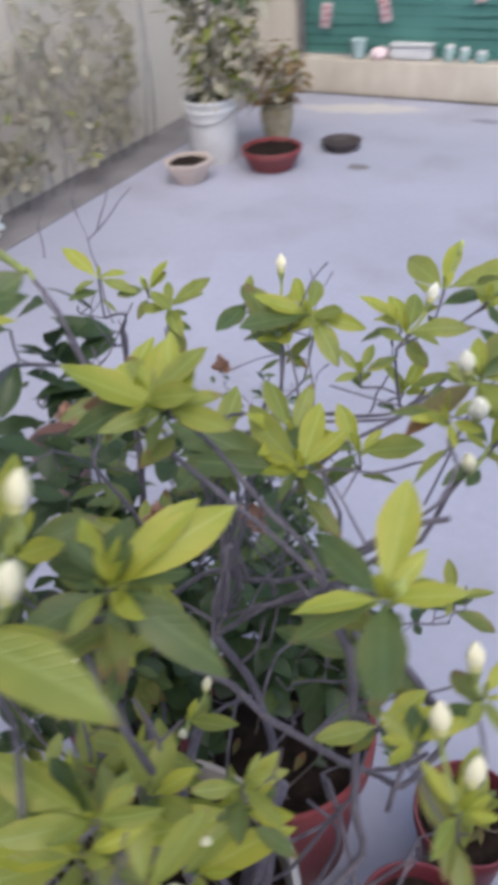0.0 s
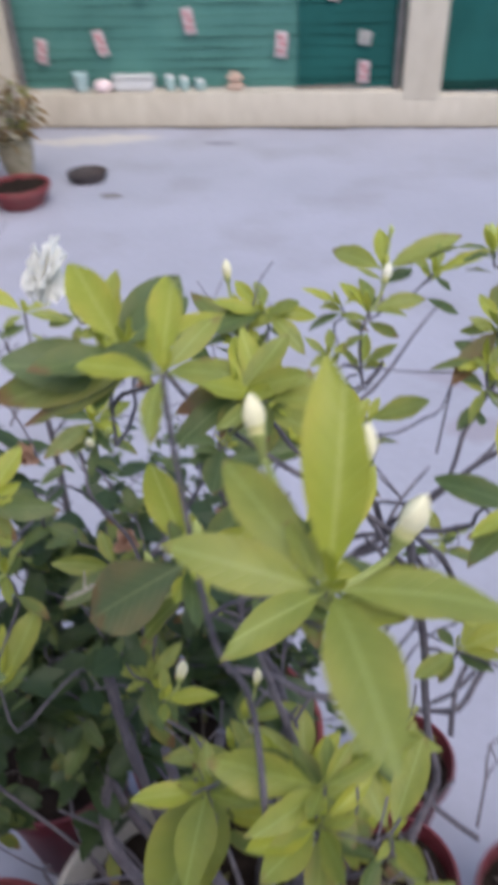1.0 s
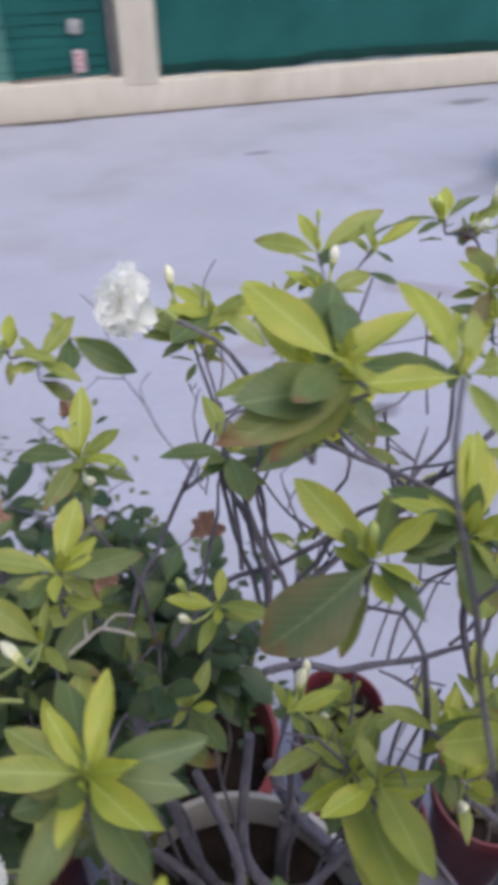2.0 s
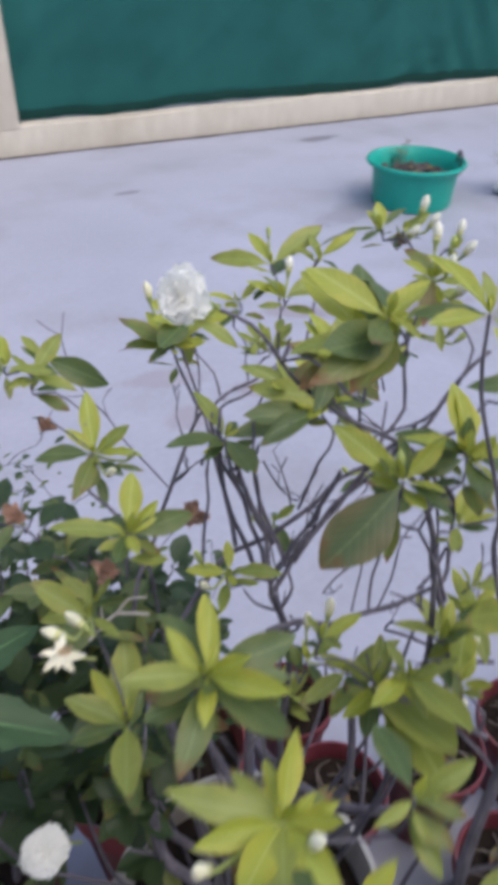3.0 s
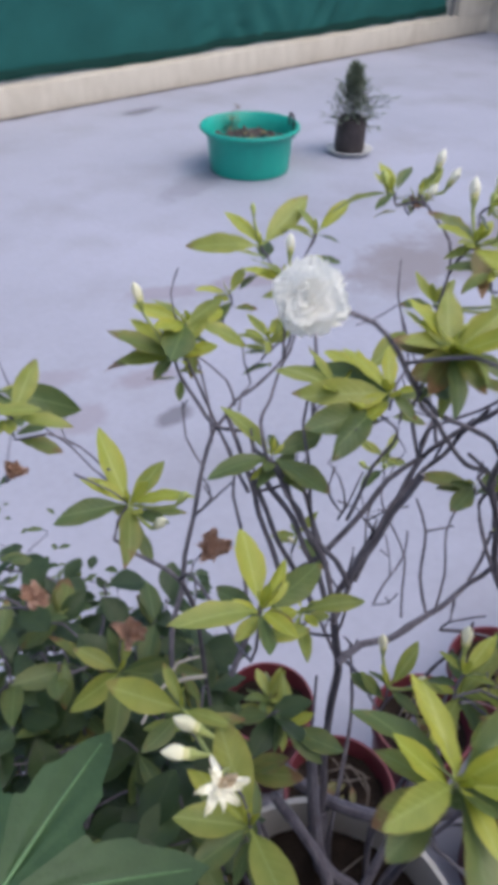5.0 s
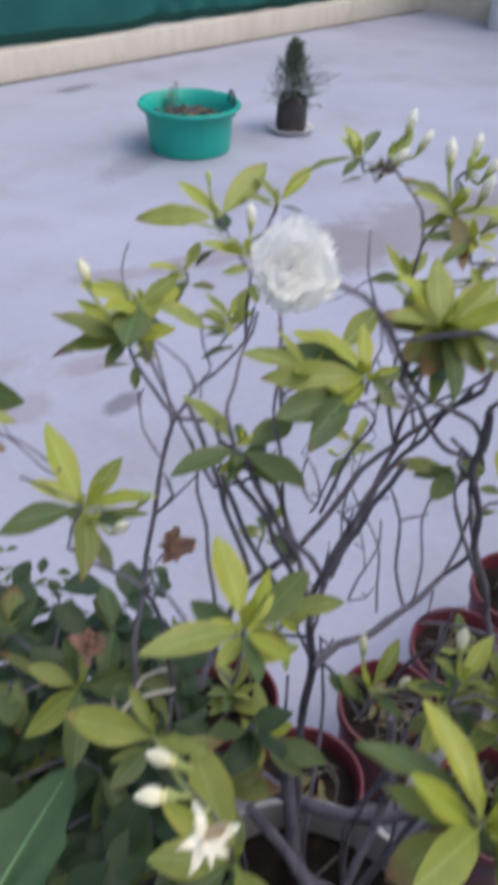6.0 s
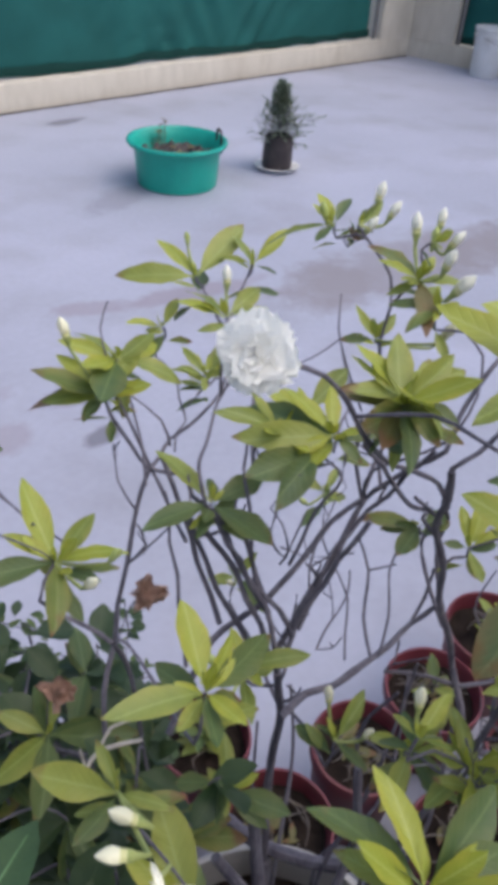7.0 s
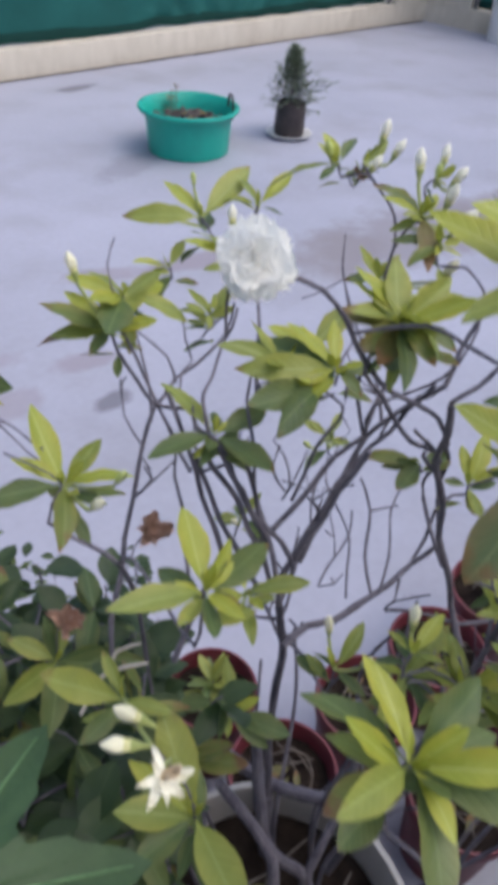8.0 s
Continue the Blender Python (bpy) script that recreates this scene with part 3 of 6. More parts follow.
for k, (x, r, h) in enumerate(((-0.99, 0.032, 0.085), (-0.9, 0.03, 0.075), (-0.8, 0.034, 0.06))):
    jar = thing("jar", "small pale teal plastic jar on the kerb", "jar", (x, Y1 + 0.05, z), group="jars on the kerb")
    part("jar_body", lathe([(0.0, 0), (r * 0.9, 0), (r, 0.008), (r, h * 0.7), (r * 0.8, h * 0.82), (0.0, h * 0.82)], 24), mottled("teal_jar", (0.3, 0.44, 0.43), (0.4, 0.52, 0.5), 10, 0.4, 0.05), jar)
    part("lid", lathe([(0.0, h * 0.821), (r * 0.85, h * 0.821), (r * 0.85, h), (0.0, h)], 24), M_WHITE, jar)
bundle = thing("rag", "folded peach cloth rag on the kerb", "rag", (-0.58, Y1 + 0.05, z))
bm = bmesh.new()
box(bm, -0.055, 0.055, -0.035, 0.035, 0, 0.04, 0.014, 3)
box(bm, -0.05, 0.045, -0.03, 0.03, 0.041, 0.1, 0.02, 3)
for v in bm.verts:
    v.co += Vector((noise.noise(v.co * 30), noise.noise(v.co * 30 + Vector((3, 0, 0))), 0)) * 0.01
part("rag_folds", bm, mottled("peach_cloth", (0.5, 0.36, 0.29), (0.6, 0.46, 0.38), 25, 0.9, 0.4), bundle)
stick = thing("stick", "grey weathered stick lying on the kerb", "stick", (-0.02, Y1 + 0.05, z + 0.008))
bm = bmesh.new()
tube(bm, [(-0.2, 0, 0, 0.007), (-0.05, 0.01, 0.004, 0.008), (0.12, -0.005, 0.012, 0.007), (0.22, 0.0, 0.02, 0.005)], 8)
part("stick_body", bm, M_DRY, stick)

# ---- pots ----


def soil_disc(r, z, seed, material, lumps=0.006, rings=7):
    bm = bmesh.new()
    seg = 30
    prev = None
    centre = bm.verts.new((0, 0, z + lumps))
    for k in range(1, rings + 1):
        ring = []
        for i in range(seg):
            a = 2 * math.pi * i / seg
            rr = r * k / rings
            p = Vector((rr * math.cos(a), rr * math.sin(a), 0))
            ring.append(bm.verts.new((p.x, p.y, z + lumps * 1.6 * noise.noise(p * 38 + Vector((seed, 0, 0))) + (0.5 * lumps * (1 - k / rings)))))
        for i in range(seg):
            if prev is None:
                bm.faces.new((centre, ring[i], ring[(i + 1) % seg]))
            else:
                bm.faces.new((prev[i], ring[i], ring[(i + 1) % seg], prev[(i + 1) % seg]))
        prev = ring
    return bm


def litter(parent, r, z, n, seed, long=0.12):
    """Dry stalks and fallen leaves lying on the soil."""
    rg = random.Random(seed)
    for k in range(n):
        a, q = rg.uniform(0, 6.28), r * math.sqrt(rg.random()) * 0.9
        d = rg.uniform(0, 6.28)
        ln = min(rg.uniform(0.4, 1) * long, 0.9 * r)
        c = Vector((q * math.cos(a), q * math.sin(a), z + 0.012))
        c *= min(1.0, max(0.0, (r - ln * 0.55)) / max(q, 1e-4)) if q > r - ln * 0.55 else 1.0
        c.z = z + 0.012
        e = Vector((math.cos(d), math.sin(d), rg.uniform(-0.05, 0.3))) * ln * 0.5
        bm = bmesh.new()
        tube(bm, [(*(c - e), 0.0011), (*(c + Vector((rg.uniform(-0.015, 0.015), rg.uniform(-0.015, 0.015), rg.uniform(0.002, 0.02)))), 0.0014), (*(c + e), 0.0008)], 6)
        part("dry_stalk", bm, M_DRY, parent)
    for k in range(n // 2 + 2):
        a, q = rg.uniform(0, 6.28), 0.75 * r * math.sqrt(rg.random())
        put_leaf("dried", Vector((q * math.cos(a), q * math.sin(a), z + 0.012 + 0.003 * (k % 3))), sphere_dir(math.degrees(a) + 180 + rg.uniform(-70, 70), rg.uniform(-4, 14)), rg.uniform(0.025, 0.045), parent, name="fallen_leaf")


def plant_pot(x, y, r, h, material, label, lean=0.0, z=0.0, stalks=6, seed=1, depth=0.035, soil=None):
    p = thing("plant_pot", label, "plant pot", (x, y, z), group="pots under the shrubs")
    q = r * 0.74
    part("pot_body", lathe([(0.0, 0.0), (q, 0.0), (q + 0.003, 0.004), (r * 0.95, h * 0.84), (r * 0.955, h * 0.86), (r * 1.03, h * 0.865), (r * 1.045, h * 0.985), (r * 1.03, h), (r * 0.985, h), (r * 0.965, h * 0.98), (r * 0.93, h * 0.86), (q * 0.95, 0.02), (0.0, 0.02)], 44, 0.012, seed), material, p)
    part("soil", soil_disc(r * 0.945, h - depth, seed, soil or M_DARKSOIL), soil or M_DARKSOIL, p, "dark potting soil with dry litter")
    litter(p, r * 0.85, h - depth, stalks, seed)
    return p


MAROON = "maroon plastic nursery pot with dark soil"
plant_pot(0.024, 0.414, 0.142, 0.48, M_POTWHITE, "tall white pot with a dirty rim, holding the flowering shrub", seed=2, stalks=14, depth=0.05)
plant_pot(0.648, 0.571, 0.085, 0.18, M_MAROON, "maroon plastic nursery pot with dry stalks on its soil", seed=3, stalks=14)
plant_pot(0.832, 0.562, 0.088, 0.2, M_MAROON, "maroon plastic pot holding a small weed", seed=4, stalks=7)
plant_pot(0.447, 0.582, 0.08, 0.215, M_MAROON, MAROON, seed=5, stalks=14)
plant_pot(0.011, 0.704, 0.133, 0.35, M_RED, "deep red pot with mossy soil", seed=6, stalks=5, depth=0.05)
plant_pot(0.279, 0.772, 0.074, 0.2, M_MAROON, "maroon plastic pot with a small leafy weed", seed=7, stalks=4)
plant_pot(0.262, 0.592, 0.08, 0.212, M_MAROON, MAROON, seed=8, stalks=10)
plant_pot(0.10, 0.15, 0.1, 0.3, M_MAROON, "maroon pot holding the front shrub", seed=9, stalks=4)
plant_pot(-0.25, 0.685, 0.105, 0.27, M_MAROON, "maroon pot holding two leafy shrubs", seed=10, stalks=4)
plant_pot(-0.25, 0.4, 0.11, 0.26, M_RED, "red pot holding a young lobed-leaf plant", seed=12, stalks=3)
plant_pot(0.66, 0.37, 0.09, 0.2, M_MAROON, MAROON, seed=13, stalks=12)
plant_pot(0.45, 0.385, 0.085, 0.19, M_MAROON, MAROON, seed=14, stalks=12)
plant_pot(-0.9, 1.25, 0.075, 0.15, M_CLAY, "small brown clay pot standing alone on the floor", seed=15, stalks=5, depth=0.05)

# ---- shrubs ----


def shrub(name, label, base):
    s = thing(name, label, "shrub", base)
    return s


class Plant:
    """A shrub under construction: its root object and the wood that later shoots may grow from."""

    def __init__(self, root, base):
        self.root, self.base, self.wood, self.used = root, Vector(base), [], {}

    def place(self, ob):
        ob.parent = self.root
        ob.matrix_parent_inverse = Matrix.Translation(-self.base)
        return ob

    def stem(self, pts, name="branch"):
        bm = bmesh.new()
        fine = tube(bm, pts, 8)
        # small nodes and leaf scars
        self.wood += [(q, r) for q, r in fine]
        return self.place(new(name, mesh_from(name, bm, M_BARK)))

    def grow_to(self, tip, axis, thin=0.0009):
        """A twig from the nearest lower wood up to a shoot's base."""
        tip = Vector(tip)
        best = None
        for q, r in self.wood:
            d = tip - q
            if d.length < 1e-4:
                continue
            rise = d.z / d.length
            cost = d.length * (1.0 + (1.2 if rise < 0.15 else 0.0) + 2.2 * max(0, 0.6 - rise)) * (1.0 + 0.5 * self.used.get((round(q.x * 40), round(q.y * 40), round(q.z * 40)), 0))
            if best is None or cost < best[0]:
                best = (cost, q, r)
        cell = (round(best[1].x * 40), round(best[1].y * 40), round(best[1].z * 40))
        self.used[cell] = self.used.get(cell, 0) + 1
        q, r = best[1], min(best[2] * 0.7, 0.0016)
        d = tip - q
        L = d.length
        side = Vector((noise.noise(tip * 31), noise.noise(tip * 31 + Vector((9, 0, 0))), 0.15)) * 0.34 * L
        a = q + d * 0.33 + side
        b = tip - axis * min(0.35 * L, 0.04)
        pts = [(*q, max(r, thin)), (*a, max(r * 0.85, thin)), (*b, max(r * 0.65, thin)), (*tip, thin)]
        if L > 0.09:
            k = (a + b) / 2 - side * 0.5
            pts.insert(2, (*k, max(r * 0.75, thin)))
        return self.stem(pts, "twig")


main_base = (0.07, 0.45, 0.42)
main = Plant(shrub("gardenia_shrub", "branching gardenia shrub with yellow-green leaves and white blooms", main_base), main_base)
front_base = (0.11, 0.17, 0.26)
front = Plant(shrub("gardenia_shrub", "bushy gardenia shrub with bright young leaves in a maroon pot", front_base), front_base)
left_base = (-0.21, 0.66, 0.23)
left = Plant(shrub("gardenia_shrub", "leggy gardenia shrub with thin grey twigs", left_base), left_base)


def branch(pts):
    """A main branch and, beside the thicker ones, a thinner companion that wanders along it."""
    pts = [(x, y, z, r * 0.49) for x, y, z, r in pts]
    bent = [pts[0]]
    for a, b in zip(pts, pts[1:]):
        p, q = Vector(a[:3]), Vector(b[:3])
        far = (q - p).length
        if far > 0.03:
            kink = Vector((noise.noise(p * 90), noise.noise(p * 90 + Vector((4, 0, 0))), noise.noise(p * 90 + Vector((0, 4, 0))))) * far * 0.16
            bent.append((*((p + q) / 2 + kink), (a[3] + b[3]) / 2 * 1.06))
        bent.append(b)
    main.stem(bent)
    if len(pts) > 8 and pts[-1][0] > 0.1:
        for k, f in ((1, 0.6),):
            w = []
            for i, (x, y, z, r) in enumerate(pts):
                q = Vector((x, y, z))
                o = Vector((noise.noise(q * 14 + Vector((k * 7, 0, 0))), noise.noise(q * 14 + Vector((0, k * 9, 0))), 0.6 * noise.noise(q * 14 + Vector((0, 0, k * 5))))) * (0.016 + 0.022 * i / len(pts)) * (1 if i else 0.3)
                w.append((*(q + o), r * f))
            main.stem(w)


def bud_mesh(name, mats):
    """A spindle bud of unit length on its green calyx and stalk, along x."""
    bm = bmesh.new()
    prof = [(0.0, 0.045), (0.1, 0.055), (0.22, 0.075), (0.32, 0.115), (0.40, 0.13), (0.44, 0.115), (0.54, 0.14), (0.67, 0.165), (0.79, 0.145), (0.89, 0.095), (0.96, 0.05), (1.0, 0.012)]
    rings = []
    for i, (x, r) in enumerate(prof):
        rings.append([bm.verts.new((x, r * math.cos(a + x * 1.5) * (1 + 0.1 * math.cos(3 * a)), r * math.sin(a + x * 1.5) * (1 + 0.1 * math.cos(3 * a)))) for a in [2 * math.pi * k / 12 for k in range(12)]])
    for i, (a, b) in enumerate(zip(rings, rings[1:])):
        for k in range(12):
            f = bm.faces.new((a[k], a[(k + 1) % 12], b[(k + 1) % 12], b[k]))
            f.material_index = 0 if i < 4 else (2 if i < 6 else 1)
    bm.faces.new(rings[0][::-1])
    bm.faces.new(rings[-1]).material_index = 1
    return mesh_from(name, bm, mats)


M_WAIST = mottled("pale_green_bud_base", (0.55, 0.55, 0.22), (0.72, 0.69, 0.40), 70, 0.5, 0.15, 300)
M_GREENBUD = mottled("green_bud", (0.34, 0.42, 0.1), (0.5, 0.55, 0.22), 60, 0.5, 0.1)
BUDS = [bud_mesh("bud_white", [M_SEPAL, M_BUDWHITE, M_WAIST]), bud_mesh("bud_green", [M_SEPAL, M_GREENBUD, M_GREENBUD]), bud_mesh("bud_cream", [M_SEPAL, M_BUD, M_WAIST])]


def tone_key(t):
    if t < 0:
        return {-3: "dried", -9: "broad"}.get(t, "tipped")
    return "old" if t <= 3 else ("mid" if t <= 6 else "young")


def shoot(at, leaves, buds=()):
    """A leafy tip: leaves as (bearing, rise, millimetres, tone), buds as (bearing, rise, millimetres, size, kind) and, where a bud leans, its own bearing and rise."""
    at = Vector(at)
    plant = front if at.y < 0.34 else (left if (at.x < -0.09 and at.y > 0.55) else main)
    dirs = [sphere_dir(a, e) for a, e, *_ in leaves]
    axis = (sum(dirs, Vector()) / len(dirs) * 0.7 + Vector((0, 0, 0.9))).normalized()
    twig = plant.grow_to(at, axis)
    sunward = axis + Vector((0.1, -0.75, 0.35))  # blades turn to the open, sunny side
    for (az, el, mm, tone), d in zip(leaves, dirs):
        put_leaf(tone_key(tone), at + d * 0.0015, d, mm / 1000 * rng.uniform(0.97, 1.07), twig, sunward, rng.uniform(-0.4, 0.4))
    # a few small young leaves at the heart of the tip
    for k in range(2 + (len(leaves) > 5)):
        d = (axis + Vector((rng.uniform(-0.5, 0.5), rng.uniform(-0.5, 0.5), rng.uniform(-0.1, 0.3)))).normalized()
        put_leaf("young", at, d, rng.uniform(0.008, 0.018), twig, Vector((rng.uniform(-1, 1), rng.uniform(-1, 1), 0.3)))
    if at.z > 1.15:
        return
    # filling leaves between the large ones; low down, darker tones put shade into their colour
    mean = sum(q[2] for q in leaves) / len(leaves) / 1000
    tones = [q[3] for q in leaves if q[3] >= 0] or [5]
    for k in range(len(leaves) // 2):
        d = sphere_dir(rng.uniform(0, 360), rng.uniform(-5, 55))
        put_leaf(tone_key(rng.choice(tones) if at.z > 0.97 else min(rng.choice(tones), rng.choice((2, 3, 5)))), at - axis * rng.uniform(0, 0.008), d, mean * rng.uniform(0.45, 0.8), twig, sunward, rng.uniform(-0.4, 0.4))
    # older leaves set lower on the twig
    for k in range(1 + len(leaves) // 3):
        az = rng.uniform(0, 360)
        put_leaf(rng.choice(("mid", "old", "old", "tipped", "tipped")), at - axis * rng.uniform(0.006, 0.022), sphere_dir(az, rng.uniform(-25, 15)), rng.uniform(0.02, 0.036), twig, axis, rng.uniform(-0.4, 0.4))
    for az, el, mm, size, kind, *lie in buds:
        d = sphere_dir(az, el)
        tip = at + d * mm / 1000
        length = 0.022 * size ** 0.6
        low = tip - (sphere_dir(*lie) if lie else (d * 0.6 + Vector((0, 0, 0.6))).normalized()) * length
        if (low - at).length > 0.006:
            bm = bmesh.new()
            tube(bm, [(*at, 0.0011), (*((at + low) / 2 + Vector((0, 0, -0.002))), 0.0012), (*low, 0.0013)], 6)
            stalk = part("bud_stalk", bm, M_SEPAL, twig)
        bx = (tip - low).normalized()
        by = bx.orthogonal().normalized()
        ob = new("bud", BUDS[kind])
        ob.parent = twig
        ob.matrix_basis = Matrix.Translation(low) @ Matrix((bx, by, bx.cross(by))).transposed().to_4x4() @ Matrix.Diagonal((length, length, length, 1))


def petal_mesh(name, material, cup=0.35, ruffle=0.12, seed=0, broad=0.36):
    """A petal of unit length along x, widening to a rounded, frilled and notched edge."""
    bm = bmesh.new()
    rows = []
    for i in range(9):
        t = i / 8
        h = broad * math.sin(math.pi * (0.08 + (0.80 if broad < 0.5 else 0.70) * t ** 0.75)) ** 0.8
        row = []
        for j in range(11):
            c = (j - 5) / 5
            wav = ruffle * t * t * noise.noise(Vector((c * 2.3 + seed * 5, t * 2.0, seed)))
            frill = 0.2 * t ** 3 * noise.noise(Vector((c * 5.5, seed * 3, 4)))
            row.append(bm.verts.new((t - 0.16 * c * c * t + frill, c * h, cup * t * t * 0.5 + abs(c) ** 2 * h * 0.22 + wav * 1.4)))
        rows.append(row)
    for a, b in zip(rows, rows[1:]):
        for j in range(10):
            bm.faces.new((a[j], b[j], b[j + 1], a[j + 1]))
    return mesh_from(name, bm, material)


PETALS = [petal_mesh("petal", M_PETAL, c, r, s, 0.5) for s, (c, r) in enumerate(((-0.1, 0.14), (0.05, 0.2), (-0.3, 0.16), (-0.2, 0.22)))]
LIMP = [petal_mesh("limp_petal", M_LIMP, c, 0.4, s, 0.24) for s, c in enumerate((0.9,))]
SPENT = [petal_mesh("limp_petal", M_BUDWHITE, c, 0.35, s, 0.2) for s, c in enumerate((0.5, -0.7, -1.1))]
WILTED = [petal_mesh("wilted_petal", M_WILT, c, 0.5, s) for s, c in enumerate((0.8, 1.1, -0.4))]


def bloom(plant, at, face, radius, petals, label, meshes, stem_from=None, whorls=()):
    """A double bloom: whorls of ruffled petals, opening from the heart outwards, on a green tube."""
    at, face = Vector(at), Vector(face).normalized()
    side = face.orthogonal().normalized()
    other = face.cross(side)
    bm = bmesh.new()
    back = at - face * radius * 1.1 - Vector((0, 0, radius * 0.3))
    thin = 1.0 if stem_from else 0.45
    if stem_from:
        start = Vector(stem_from)
    else:
        start = min((q for q, r in plant.wood if q.z < back.z + 0.01), key=lambda q: (q - back).length)
    tube(bm, [(*start, 0.0012 * thin), (*((start + back) / 2 + Vector((0, 0, 0.004))), 0.0012 * thin), (*back, 0.0018 * thin), (*(at - face * radius * 0.3), 0.0026 * thin), (*at, 0.004 * thin)], 8)
    fl = plant.place(new("flower", mesh_from("flower_tube", bm, M_SEPAL if stem_from else M_BARK)))
    tagged(fl, label)
    rg = random.Random(int(at.x * 1000) + 7)
    if whorls:
        plan = [(i * 2 * math.pi / n + 0.9 * j + rg.uniform(-0.16, 0.16), radians(lean + rg.uniform(-14, 14)), size * rg.uniform(0.84, 1.12), 0.06 * j) for j, (n, lean, size) in enumerate(whorls) for i in range(n)]
    else:
        plan = [(2.399963 * k, radians(30 + 62 * k / petals + rg.uniform(-10, 10)), (0.6 + 0.45 * k / petals) * rg.uniform(0.9, 1.1), 0.12 * (1 - k / petals)) for k in range(petals)]
    for a, open_, size, up in plan:
        out = side * math.cos(a) + other * math.sin(a)
        x = (face * math.cos(open_) + out * math.sin(open_)).normalized()
        z = (face - x * face.dot(x)).normalized()
        y = z.cross(x)
        ln = radius * size
        ob = new("petal", meshes[rg.randrange(len(meshes))])
        ob.parent = fl
        ob.matrix_basis = Matrix.Translation(at + face * radius * up) @ Matrix((x, y, z)).transposed().to_4x4() @ Matrix.Rotation(rg.uniform(-0.35, 0.35), 4, "X") @ Matrix.Diagonal((ln, ln * 1.1, ln, 1))
    return fl


# trunks of the shrubs
front.stem([(0.11, 0.17, 0.255, 0.007), (0.105, 0.2, 0.5, 0.006), (0.115, 0.262, 0.75, 0.0045), (0.13, 0.275, 0.95, 0.003)], "trunk")
front.stem([(0.105, 0.2, 0.5, 0.0045), (0.03, 0.235, 0.7, 0.0035), (-0.03, 0.235, 0.92, 0.0022)])
left.stem([(-0.21, 0.66, 0.232, 0.006), (-0.17, 0.68, 0.5, 0.005), (-0.14, 0.70, 0.75, 0.004), (-0.15, 0.73, 0.93, 0.0022)], "trunk")
main.stem([(0.03, 0.47, 0.415, 0.006), (0.0, 0.47, 0.55, 0.0055), (-0.02, 0.475, 0.72, 0.005), (-0.03, 0.49, 0.8, 0.0045)], "trunk")
main.stem([(0.088, 0.475, 0.415, 0.009), (0.094, 0.487, 0.47, 0.0085), (0.1, 0.498, 0.52, 0.0082)], "trunk")
main.stem([(0.12, 0.42, 0.415, 0.0036), (0.155, 0.40, 0.6, 0.003), (0.145, 0.37, 0.85, 0.0024), (0.12, 0.36, 1.0, 0.0018)], "trunk")

for x0, y0, x1, y1, zt, r in ((-0.02, 0.385, -0.045, 0.49, 0.66, 0.007), (0.02, 0.36, 0.01, 0.48, 0.70, 0.0062), (0.06, 0.385, 0.06, 0.49, 0.72, 0.0066), (0.0, 0.43, -0.09, 0.52, 0.72, 0.0055), (0.09, 0.40, 0.15, 0.45, 0.70, 0.0052)):
    kink = 0.02 * math.sin(90 * x0 + 3)
    main.stem([(x0, y0, 0.415, r), (x0 + kink, y0 + 0.3 * (y1 - y0), 0.5, r * 0.95), ((x0 + x1) / 2 - kink, y0 + 0.6 * (y1 - y0), 0.59, r * 0.85), (x1, y1, zt, r * 0.7)], "stem")

main.stem([(0.098, 0.558, 0.521, 0.0075), (0.108, 0.500, 0.528, 0.0070), (0.139, 0.436, 0.548, 0.0065), (0.183, 0.390, 0.584, 0.0050)], "stem")

# branches and shoots of the gardenias
branch([(0.1, 0.498, 0.52, 0.0085), (0.106, 0.508, 0.59, 0.0078), (0.112, 0.512, 0.743, 0.0072), (0.082, 0.5, 0.848, 0.0065)])
branch([(0.082, 0.5, 0.848, 0.005), (0.1, 0.505, 0.866, 0.0047), (0.131, 0.512, 0.898, 0.0045), (0.167, 0.516, 0.932, 0.0043), (0.184, 0.517, 0.946, 0.004), (0.184, 0.498, 0.977, 0.0037), (0.193, 0.472, 1.011, 0.0035), (0.22, 0.477, 1.041, 0.0033), (0.244, 0.475, 1.063, 0.003)])
branch([(0.071, 0.483, 0.822, 0.006), (0.132, 0.481, 0.802, 0.0056), (0.172, 0.474, 0.808, 0.0052), (0.225, 0.474, 0.806, 0.0048), (0.242, 0.463, 0.828, 0.0044), (0.262, 0.488, 0.869, 0.0041), (0.222, 0.484, 0.932, 0.0037), (0.166, 0.492, 0.989, 0.0033), (0.119, 0.488, 1.044, 0.0029), (0.093, 0.459, 1.097, 0.0025)])
branch([(0.262, 0.488, 0.869, 0.0045), (0.229, 0.478, 0.94, 0.004), (0.192, 0.464, 1.002, 0.0035), (0.222, 0.453, 1.022, 0.003)])
branch([(0.171, 0.476, 0.81, 0.003), (0.212, 0.517, 0.847, 0.0024), (0.217, 0.536, 0.869, 0.0018)])
branch([(0.212, 0.517, 0.847, 0.002), (0.231, 0.503, 0.852, 0.0015)])
branch([(0.082, 0.5, 0.848, 0.0045), (0.085, 0.52, 0.9, 0.0042), (0.074, 0.546, 0.945, 0.0038), (0.064, 0.558, 0.979, 0.0035), (0.077, 0.596, 0.974, 0.0032), (0.075, 0.636, 0.958, 0.0029), (0.066, 0.665, 0.993, 0.0025), (0.063, 0.667, 1.011, 0.0022)])
branch([(0.009, 0.534, 0.808, 0.005), (0.058, 0.544, 0.863, 0.0048), (0.095, 0.533, 0.882, 0.0046), (0.125, 0.53, 0.9, 0.0044), (0.158, 0.527, 0.93, 0.0042), (0.18, 0.519, 0.944, 0.004)])
